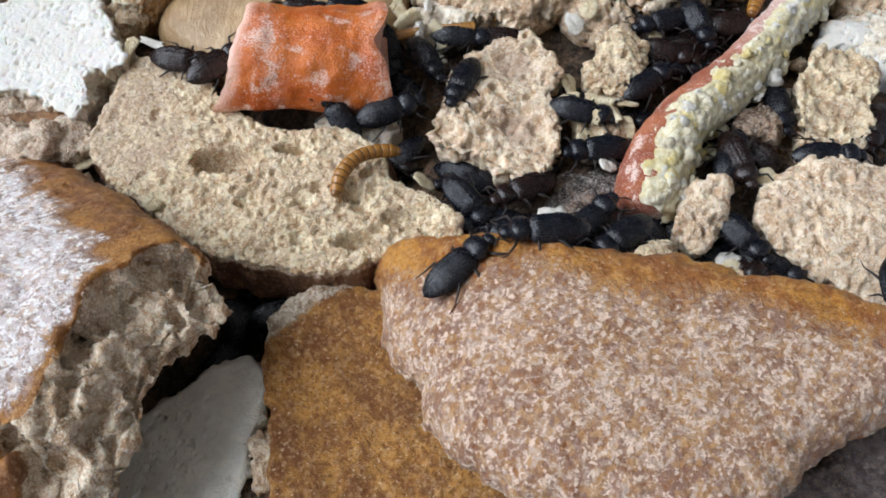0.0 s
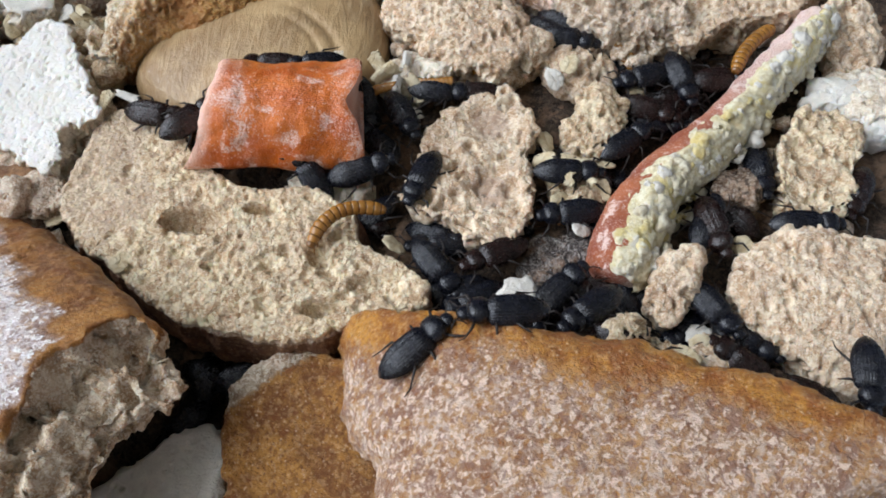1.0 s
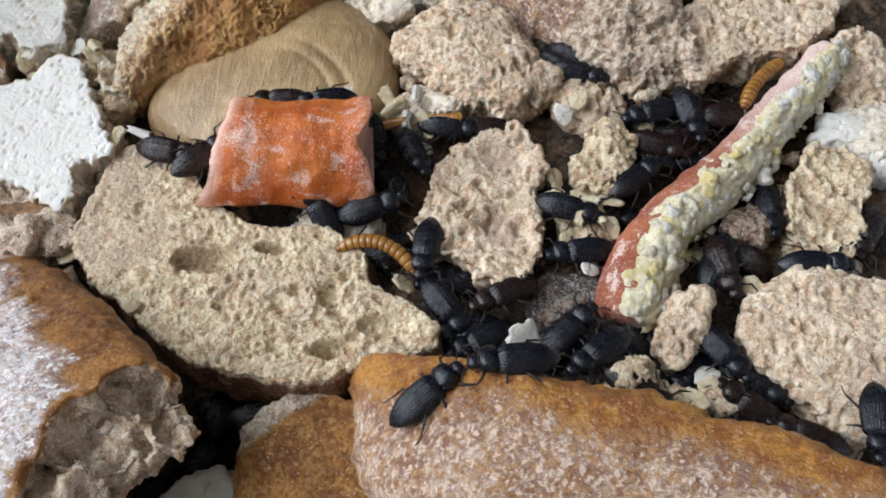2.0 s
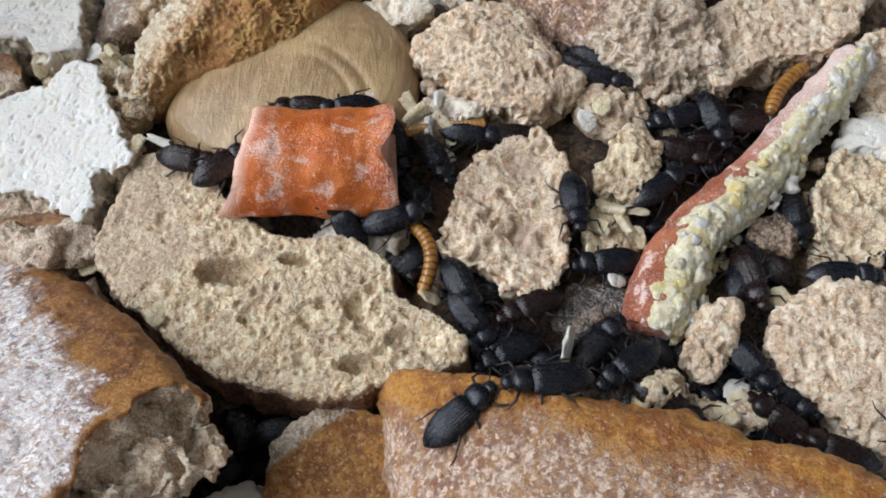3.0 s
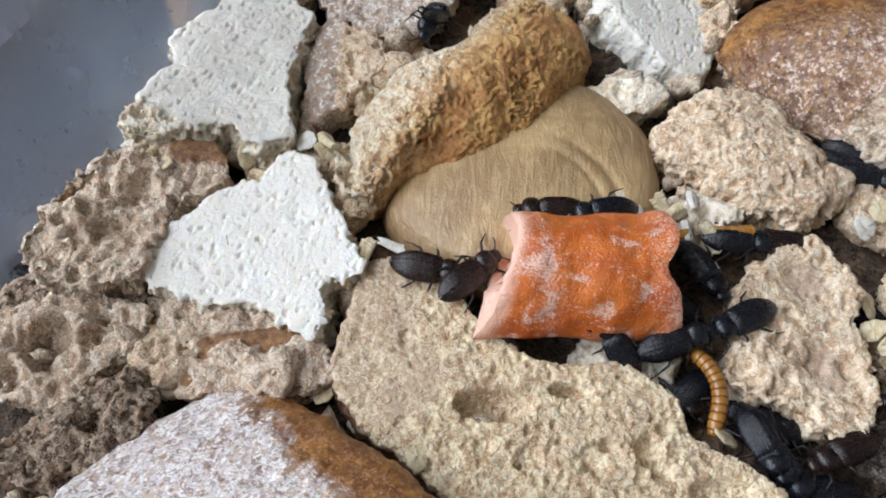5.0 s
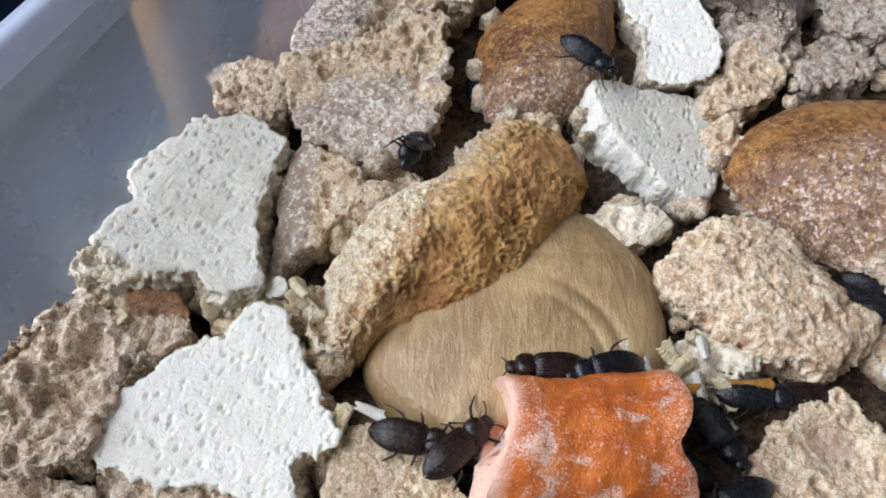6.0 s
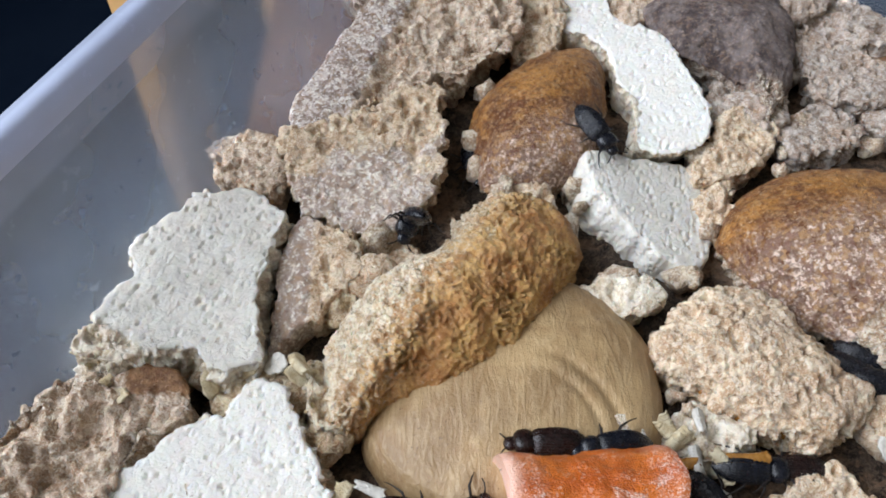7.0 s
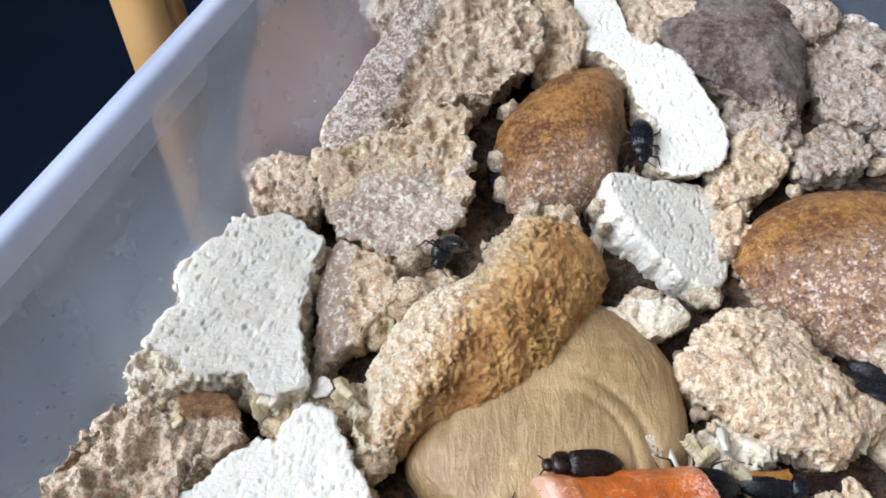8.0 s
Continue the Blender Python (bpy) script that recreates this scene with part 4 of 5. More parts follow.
chunk("bread_chunk", "-2.4,3.0 3.5,5.1 4.7,0.1 2.8,-4.8 -2.3,-4.8 -4.5,-3.5", 6, (56.7, 106, 46, 0, 0), "dark", "small dirty crumb beside the carrot stick", rough=1.0, holes=CRUMB, seed=34)
chunk("grit_lump", "-5.7,0.5 -3.0,4.9 2.0,6.1 6.9,3.9 6.5,0.1 1.3,-2.6 -2.7,-5.8 -5.6,-2.7", 5, (24.3, 91, 43, 0, 0), "grit", "lump of black and white grit between beetles", "grit", rough=0.9, size=2, seed=35)
chunk("bread_crust", "-18,11 -16,19 -11,23 0,23 8,11 14,-1 22,-8 21,-17 13,-21 -4,-21 -14,-17 -15,-2", 8, (-10, 49.4, 44, 0, 0), "old", "rough golden brown crust lying deep in the pile", size=2.6, rough=0.9, seed=36, sleek=0.5, crust=lambda v, nrm: np.clip(1.2 - 0.25 * np.clip(v[:, 1] - 0.8 * v[:, 0] - 24, 0, 5), 0, 1))
chunk("white_bread", "-13.9,2.1 -11.5,6.4 -6.4,10.8 -0.3,15.4 3.9,16.4 7.7,14.6 8.8,9.8 6.5,2.8 6.4,-3.0 4.6,-8.4 -12.5,-8.3", 8, (-34.8, 44.3, 42, 0, 0), "grey", "pale bread piece lying deep in the pile", rough=0.4, size=6, seed=37, crust=top_crust, dots=DOTS, fringe=1.4, taper=-0.1)
chunk("bread_chunk", "-12,7 -3,11 6,4 9,-6 6,-13 -5,-3", 8, (-80.8, 151.4, 44, 0, 0), "pale", "small pale crumb under a white slice", rough=0.8, holes=CRUMB, seed=38)

chunk("bread_chunk", "-2.8,0.8 0.0,3.8 4.6,3.6 6.4,-0.6 2.0,-2.7 -2.3,-1.5", 7, (46, 71.5, 46.5, 5, 0), "pale", "pale bran crumb behind the golden crust slab", rough=0.8, size=3, holes=CRUMB, voxel=0.33, seed=41)
chunk("bread_chunk", "-2.3,2.2 2.0,2.5 3.6,-2.2 -1.2,-2.6", 6, (40.5, 72, 46.5, 0, 8), "slice", "small cream crumb behind the golden crust slab", rough=0.8, size=3, holes=CRUMB, voxel=0.33, seed=42)
chunk("bread_crust", "-6.2,11.0 -1.7,6.9 3.0,6.7 6.2,5.3 2.7,-0.1 -1.1,-0.9 -4.2,2.4", 6, (-60, 131, 50, -6, 8), "roll", "curled flake of toasted crust beside the potato", rough=0.6, size=3, holes=CRUMB, hollows=((-1.5, 4.6, 2.6, 1.6, 2.2),), voxel=0.33, seed=44, crust=lambda v, nrm: np.clip((v[:, 0] - 0.5) * 0.25, 0, 1))
chunk("bread_chunk", "-5.7,4.5 -3.8,8.6 0.8,14.0 6.0,14.3 9.4,10.6 9.8,5.0 6.3,-0.5 -6.9,-1.6", 9, (-97, 84, 48.5, 0, 0), "dark", "dark crumb caked with droppings", rough=1.2, holes=OPEN, torn=1.4, seed=43)

chunk("bread_crust", "9.0,17.5 0.9,13.0 -5.2,9.3 -11.2,5.1 -14.5,-0.4 3.7,-2.5 16.1,9.3", 12, (52, 30, 54, 0, 0), "purple", "grey brown crust jutting out beneath the golden slab", edge=2.0, rough=1.0, holes=CRUMB, seed=45, torn=0.8, crust=slab_crust)


def filler(x, y, z, rx, ry, material, label, seed, turn=0):
    """A low, ragged lump that closes a gap in the pile."""
    rng = random.Random(seed)
    spokes = 9
    outline = " ".join(f"{rx * rng.uniform(0.8, 1.2) * math.cos(2 * math.pi * k / spokes):.1f},{ry * rng.uniform(0.8, 1.2) * math.sin(2 * math.pi * k / spokes):.1f}" for k in range(spokes))
    chunk("bread_chunk", outline, 7, (x, y, z, rng.uniform(-12, 12), rng.uniform(-12, 12), turn), material, label, rough=1.0, holes=CRUMB, seed=seed, dome=1.2, voxel=0.48)


FILLERS = [
    (-73, 138, 47, 8, 6, "slice", "crumbly oat bread bit between white pieces"),
    (-92, 147, 44.5, 8, 8, "pale", "pale crumb under the white slice"),
    (-59, 138, 47, 5, 8, "slice", "curled pale crust flake beside the roll"),
    (-52, 167, 45.5, 6, 6, "pale", "pale crumb under the roll"),
    (-12, 158, 47, 8, 5, "white", "crumpled white bread flake"),
    (10, 184, 45, 6, 13, "pale", "pale crumb beside the large bun"),
    (-2, 133, 44.5, 8, 6, "grey", "grey crumb mixed with husks"),
    (33, 134, 44.5, 8, 7, "pale", "pale crumb under oat flakes"),
    (48, 146, 44, 7, 9, "heel", "brown crumb deep in the pile"),
    (-77, 99, 46.5, 11, 5, "heel", "brown crust strip under white bread"),
    (-25, 44, 42, 4, 5, "pale", "small crumb beside pale bread"),
    (-23, 234, 50, 9, 15, "pale", "pale ragged crumb behind the bun"),
    (-1, 245, 47, 8, 12, "heel", "brown crumb behind white bread"),
    (86, 142, 47, 8, 10, "pale", "pale lump near the carrot stick"),
    (86, 127, 46, 8, 8, "grey", "smooth pale lump near the carrot stick"),
    (-66, 206, 46.5, 7, 10, "pale", "pale crumb against the bin wall"),
    (-112, 110, 45, 7, 8, "dark", "dirty crumb against the bin wall"),
    (-88, 104, 46, 7, 7, "pale", "pale crumb under white bread"),
    (-68, 101, 45, 7, 6, "heel", "brown crumb beside the oat slice"),
    (22, 210, 46, 9, 11, "drab", "pale ragged crumb by the purple crust"),
    (56, 205, 46, 10, 10, "drab", "pale ragged crumb near the bin end"),
    (29, 107, 43.5, 7, 7, "slice", "oat crumb among the beetles"),
    (-16, 105, 42.5, 9, 5, "grey", "pale bread under the carrot piece"),
    (-28, 182, 46, 7, 7, "pale", "pale crumb between roll and bun"),
    (-97, 86, 47.5, 11, 7, "dark", "dirty brown crumb with husks"),
    (-60, 250, 51, 9, 14, "drab", "brown crumb near the bin end"),
    (30, 232, 46, 14, 14, "drab", "pale crumb near the bin end"),
    (12, 248, 50, 10, 8, "heel", "brown crumb at the clear bin end"),
    (36, 241, 50, 11, 8, "drab", "drab ragged crumb at the clear bin end"),
    (56, 232, 49, 9, 9, "drab", "drab crumb lying at the clear bin end"),
    (-62.4, 156.8, 47.0, 5, 6, "slice", "cream crumb wedged beside the toasted roll"),
    (-57.3, 160.5, 48.0, 5, 5, "pale", "pale crumb at the upper side of the roll"),
    (-66.0, 140.1, 47.0, 5, 5, "slice", "cream crumb beside white bread and roll"),
    (-53.9, 162.9, 49.0, 5, 4, "pale", "pale crumb under the curled beetle"),
    (-61.3, 132.5, 47.0, 4, 5, "slice", "cream crust flake at the foot of the roll"),
    (-71.3, 136.7, 48.0, 4, 4, "pale", "small cream crumb beside white bread"),
    (60, 180, 46, 12, 14, "pale", "pale crumb beside the large bun"),
    (75, 165, 46, 12, 12, "heel", "brown crumb beside the pale chunk"),
]
for number, (x, y, z, rx, ry, material, label) in enumerate(FILLERS):
    filler(x, y, z, rx, ry, material, label, 50 + number)


# ---- vegetables ----
def carrot_piece():
    """A half-round length of carrot with dished ends; its near edge flares to one side."""
    nu, nv, caps = 64, 56, 7
    rows, marks = [], []
    def ring_point(phi, u, shrink, dish):
        t = phi / math.pi
        low = max(0.0, 1 - 2 * t) ** 1.3
        left = -11.4 - 6.2 * low + 0.5 * math.sin(4 * math.pi * t)
        right = 13.6 + 0.6 * low - 2.6 * math.exp(-((t - 0.36) / 0.09) ** 2) + 0.15 * math.sin(23 * t)
        x = left + (right - left) * u + dish
        radius = 10.5 + 0.2 * math.sin(5 * x / 9) + 0.35 * math.sin(2 * phi + x * 0.2)
        return (x, -math.cos(phi) * radius * shrink, max(math.sin(phi), 0.0) * radius * 1.12 * shrink)
    angles = [math.pi * k / (nv - 1) for k in range(nv)]
    for k in range(caps, 0, -1):
        s = 1 - 0.94 * k / caps
        rows.append([ring_point(a, 0, s, 2.6 * (1 - s) ** 0.6) for a in angles]), marks.append(1.0)
    for i in range(nu):
        u = i / (nu - 1)
        rows.append([ring_point(a, u, 1 - 0.03 * (max(0, 0.04 - min(u, 1 - u)) / 0.04), 0) for a in angles]), marks.append(1.0 if u < 0.03 else (0.8 - 11.4 * (u - 0.03) if u < 0.1 else 0.0))
    for k in range(1, caps + 1):
        s = 1 - 0.94 * k / caps
        rows.append([ring_point(a, 1, s, -2.0 * (1 - s) ** 0.6) for a in angles]), marks.append(0.7)
    v = np.array([p for row in rows for p in row])
    r = len(rows)
    i, k = np.meshgrid(np.arange(r - 1), np.arange(nv - 1), indexing="ij")
    a = (i * nv + k).ravel()
    quads = np.column_stack([a, a + nv, a + nv + 1, a + 1])
    under = np.array([(i * nv, (i + 1) * nv, (i + 1) * nv + nv - 1, i * nv + nv - 1) for i in range(r - 1)])[:, ::-1]
    quads = np.vstack([quads, under])
    nrm = -normals_of(v, quads)
    if (nrm[:, 2] * v[:, 2]).sum() < 0:
        nrm = -nrm
    v = v + nrm * (0.28 * fbm(v, 2.5, 4, 61))[:, None]
    pale = np.repeat(marks, nv) * 1.0
    dust = np.clip(np.maximum(0.6 * np.exp(-((v[:, 0] + 7 + 0.12 * v[:, 1]) / 1.3) ** 2), np.clip((v[:, 0] - 8) * 0.16, 0, 0.8)), 0, 1)
    ob = new("carrot_piece")
    row = np.minimum(quads.min(1) // nv, r - 2)
    for name, mask, note in (("body", (row >= caps) & (row < caps + nu - 1), ""), ("cut_face", row < caps, "pale pink cut face"), ("cut_face", row >= caps + nu - 1, "pale pink cut face")):
        used, back = np.unique(quads[mask], return_inverse=True)
        link_mesh(name, v[used] * MM, back.reshape(-1, 4).tolist(), M["carrot"], ob, note, attributes=(("crust", pale[used]), ("flour", dust[used])))
    ob.matrix_world = pose(-0.0235, 0.1165, 0.0472, 0, 2, 3)
    tagged(ob, "half-round orange carrot piece with a frosty white bloom", "carrot")


carrot_piece()


def lump(name, radius, material, parent, at, seed, squash=0.8, detail=2, rough=0.3):
    bm = bmesh.new()
    bmesh.ops.create_icosphere(bm, subdivisions=detail, radius=radius)
    p = np.array([v.co[:] for v in bm.verts])
    s = 1 + rough * fbm(p + seed * 5.3, radius * 0.9, 3, seed)
    for v, k in zip(bm.verts, s):
        v.co = v.co * k
        v.co.z *= squash
    ob = part(name, bm, material, parent)
    ob.matrix_local = at
    return ob


def smooth_line(points, count):
    """Points along a smooth curve through the given ones."""
    p = np.array(points, float)
    t = np.linspace(0, len(p) - 1, count)
    out = []
    for s in t:
        i = min(int(s), len(p) - 2)
        f = s - i
        a, b, c, d = p[max(i - 1, 0)], p[i], p[i + 1], p[min(i + 2, len(p) - 1)]
        out.append(0.5 * ((2 * b) + (c - a) * f + (2 * a - 5 * b + 4 * c - d) * f * f + (3 * b - a - 3 * c + d) * f ** 3))
    return np.array(out)


def mouldy_stick():
    """A bent red-brown carrot stick, furred with mould along one flank."""
    line = smooth_line([(80, 145.5, 48), (73.5, 137.5, 47.5), (64, 126.5, 46.5), (54.5, 115.5, 46), (43.5, 105.5, 45.5), (36.8, 95.5, 45), (33.6, 85.5, 44.5)], 60)
    n, sides = len(line), 40
    v, tangents = [], []
    for i, p in enumerate(line):
        s = i / (n - 1)
        radius = (3.2 + 2.2 * s) * min(1, 0.35 + 8 * min(s + 0.02, 1.02 - s))
        d = line[min(i + 1, n - 1)] - line[max(i - 1, 0)]
        d /= np.linalg.norm(d)
        side = np.cross(d, (0, 0, 1))
        side /= np.linalg.norm(side)
        up = np.cross(side, d)
        tangents.append((side, up, radius))
        for k in range(sides):
            a = 2 * math.pi * k / sides
            v.append(p + radius * (math.cos(a) * side + 1.1 * math.sin(a) * up))
    v = np.array(v)
    i, k = np.meshgrid(np.arange(n - 1), np.arange(sides), indexing="ij")
    a, b = (i * sides + k).ravel(), (i * sides + (k + 1) % sides).ravel()
    quads = np.column_stack([a, b, b + sides, a + sides])
    nrm = normals_of(v, quads)
    v = v + nrm * (0.35 * fbm(v, 2.5, 4, 71))[:, None]
    base = np.array([52.0, 110.0, 42.0])
    stick = new("mouldy_carrot_stick")
    stick.matrix_world = pose(*(base * MM))
    faces = quads.tolist() + [tuple(range(sides))[::-1], tuple(range((n - 1) * sides, n * sides))]
    along = np.repeat(np.arange(n) / (n - 1), sides)
    round_ = np.tile(np.arange(sides) / sides * 2 * math.pi, n)
    bleached = np.clip(1.25 - 2.3 * along, 0, 0.85) + 0.8 * np.clip(-np.cos(round_) * 3.0 - 1.6 + 1.5 * fbm(v, 3.0, 3, 72), 0, 1)
    bleached = np.clip(bleached, 0, 0.9)
    dust = np.clip(1.7 - 3.4 * along, 0, 1) + np.clip(-np.cos(round_) * 3.0 - 1.6, 0, 1)
    link_mesh("stick", (v - base) * MM, faces, M["peel"], stick, attributes=(("crust", bleached), ("flour", np.clip(dust, 0, 1))))
    rng = random.Random(8)
    flip = 1 if tangents[30][0][0] > 0 else -1
    # a lumpy coat over the flank and the crest, ragged at its border
    rows_, cols = 2 * n, 46
    coat, alive = [], []
    for i in range(rows_):
        u = i / (rows_ - 1) * (n - 1)
        j = min(int(u), n - 2)
        mix = u - j
        centre = line[j] * (1 - mix) + line[j + 1] * mix
        side, up, radius = (tangents[j][k] * (1 - mix) + tangents[j + 1][k] * mix for k in range(3))
        for k in range(cols):
            a = radians(-75 + 205 * k / (cols - 1))
            coat.append(centre + (radius + 0.1) * (math.cos(a) * side * flip + 1.1 * math.sin(a) * up))
            alive.append((u / (n - 1), -75 + 205 * k / (cols - 1)))
    coat, alive = np.array(coat), np.array(alive)
    i, k = np.meshgrid(np.arange(rows_ - 1), np.arange(cols - 1), indexing="ij")
    a = (i * cols + k).ravel()
    quads = np.column_stack([a, a + cols, a + cols + 1, a + 1])
    out = normals_of(coat, quads)
    if (out[:, 2] * (alive[:, 1] > 45)).sum() < 0:
        quads, out = quads[:, ::-1], -out
    border = 100 + 12 * np.clip((alive[:, 0] - 0.6) / 0.3, 0, 1) - 14 * np.clip((0.4 - alive[:, 0]) / 0.2, 0, 1) - alive[:, 1] + 26 * fbm(coat, 5.0, 3, 77)
    swell = np.clip(border / 22, -0.6, 1)
    swell = swell * (0.75 + 0.45 * fbm(coat, 4.0, 2, 78)) + np.where(swell > 0, 0.75 * (0.5 - np.abs(fbm(coat, 2.0, 3, 79, 0.55))) + 0.5 * pits(coat, 1.7, 0.7, 81), 0)
    coat = coat + out * swell[:, None]
    coating = link_mesh("mould_coat", (coat - base) * MM, quads.tolist(), M["mould_coat"], stick, "cream and yellow mould")
    for m in range(230):
        s = rng.random()
        i = int(s * (n - 1))
        side, up, radius = tangents[i]
        turn = rng.uniform(-60, 92)
        a = radians(turn)
        spill = rng.uniform(0, 3.0) * min(1, max(0, (30 - turn) / 60)) * min(1, 0.3 + s)
        place = line[i] + (radius + 0.7) * (math.cos(a) * side * flip + 1.1 * math.sin(a) * up) + spill * side * flip - base
        size = rng.uniform(0.35, 0.7 + 0.9 * rng.random() ** 2) * (1.0 + 0.4 * s)
        kind = rng.choice(["mould", "mould", "mould", "mould_yellow", "mould_white"]) if s > 0.3 else rng.choice(["mould", "mould_white", "mould_white"])
        out = Vector(math.cos(a) * side * flip + math.sin(a) * up).to_track_quat("Z", "Y").to_matrix().to_4x4()
        lump("mould_clump", size * MM, M[kind], coating, pose(*(place * MM)) @ out @ pose(0, 0, 0, 0, 0, rng.uniform(0, 360)), m, rng.uniform(0.55, 0.85), 3, 0.5)
    tagged(stick, "bent red-brown carrot stick furred with cream and yellow mould", "carrot stick")


mouldy_stick()


# ---- beetles ----
def beetle(name, body, legs, label, spread=0.0, seed=0, curl=0.0):
    """A darkling beetle, head towards x, belly at the origin; 13.5 mm long."""
    rng = random.Random(seed)
    thing = new(name)
    # wing cases: two ribbed half shells, widest behind the middle
    for side in (1, -1):
        nu, nv = 20, 37
        v = []
        for i in range(nu):
            u = i / (nu - 1)
            x = 1.6 - 8.8 * u
            w = (2.15 + 0.35 * math.sin(math.pi * min(1.0, u / 0.85))) * min(1, (u + 0.05) / 0.1) ** 0.35 * (1 - max(0, (u - 0.5) / 0.5) ** 2.3) ** 0.6 if u < 0.999 else 0.02
            h = 2.15 * (min(1, (u + 0.1) / 0.22) ** 0.45) * (1 - max(0, (u - 0.4) / 0.6) ** 2.4 * 0.95)
            for k in range(nv):
                a = radians(97) * k / (nv - 1)
                groove = 1 - 0.062 * (0.5 + 0.5 * math.cos(k * math.pi / 2)) * (1 if 0 < k < nv - 1 else 0) * min(1, 5 * (1 - u))
                v.append((x, side * max(w * math.sin(a) * groove, 0.0) + side * (0.02 + spread * u), 0.95 + h * math.cos(a) * groove))
        faces = [(i * nv + k, i * nv + k + 1, (i + 1) * nv + k + 1, (i + 1) * nv + k) for i in range(nu - 1) for k in range(nv - 1)]
        if side > 0:
            faces = [f[::-1] for f in faces]
        link_mesh("wing_case", np.array(v) * MM, faces, body, thing)
    def ellipsoid(part_name, centre, radii, power=1.0, flat=1.0, front=0.0):
        bm = bmesh.new()
        bmesh.ops.create_uvsphere(bm, u_segments=20, v_segments=10, radius=1.0)
        for q in bm.verts:
            x, y, z = q.co
            y = math.copysign(abs(y) ** power, y)
            x = math.copysign(abs(x) ** power, x)
            y *= 1 - front * max(x, 0.0) ** 2
            z = z * (flat if z < 0 else 1)
            q.co = (centre[0] * MM + x * radii[0] * MM, centre[1] * MM + y * radii[1] * MM, centre[2] * MM + z * radii[2] * MM)
        return part(part_name, bm, body, thing)
    ellipsoid("abdomen", (-2.4, 0, 1.05), (4.3, 2.2, 1.0), 0.9)
    ellipsoid("pronotum", (2.85, 0, 1.4), (1.75, 2.12, 1.4), 0.72, 1.0, 0.22)
    head = ellipsoid("head", (4.8, 0, 1.05), (1.1, 1.2, 0.8), 0.85)
    for side in (1, -1):
        points = [(5.4, 0.8 * side, 1.2), (6.0, 1.4 * side, 1.3), (6.5, 2.1 * side, 1.1), (6.7, 2.7 * side, 0.8)]
        a, f = tube([Vector(p) * MM for p in points], [0.12 * MM, 0.11 * MM, 0.13 * MM, 0.08 * MM])
        link_mesh("antenna", a, f, legs, head)
    for m, (x, lean) in enumerate(((3.4, 1.5), (0.6, -0.2), (-1.6, -2.4))):
        for side in (1, -1):
            sway = rng.uniform(-0.5, 0.5)
            knee = (x + lean * 0.5 + sway * 0.4, side * 3.1, 1.2)
            foot = (x + lean * 1.35 + sway, side * (3.7 + 0.2 * m), 0.0)
            toe = (x + lean * 1.9 + sway, side * (4.0 + 0.2 * m), -0.15)
            a, f = tube([Vector(p) * MM for p in ((x, side * 1.4, 0.8), knee, foot, toe)], [0.24 * MM, 0.22 * MM, 0.11 * MM, 0.06 * MM])
            link_mesh("leg", a, f, legs, thing)
    if curl:
        hinge = pose(0.0016, 0, 0.0009) @ pose(0, 0, 0, 0, curl, 0) @ pose(-0.0016, 0, -0.0009)
        for ob in thing.children:
            if ob.name.split(".")[0] in ("pronotum", "head"):
                ob.matrix_local = hinge
    return tagged(thing, label, "beetle", "beetles among the bread scraps")


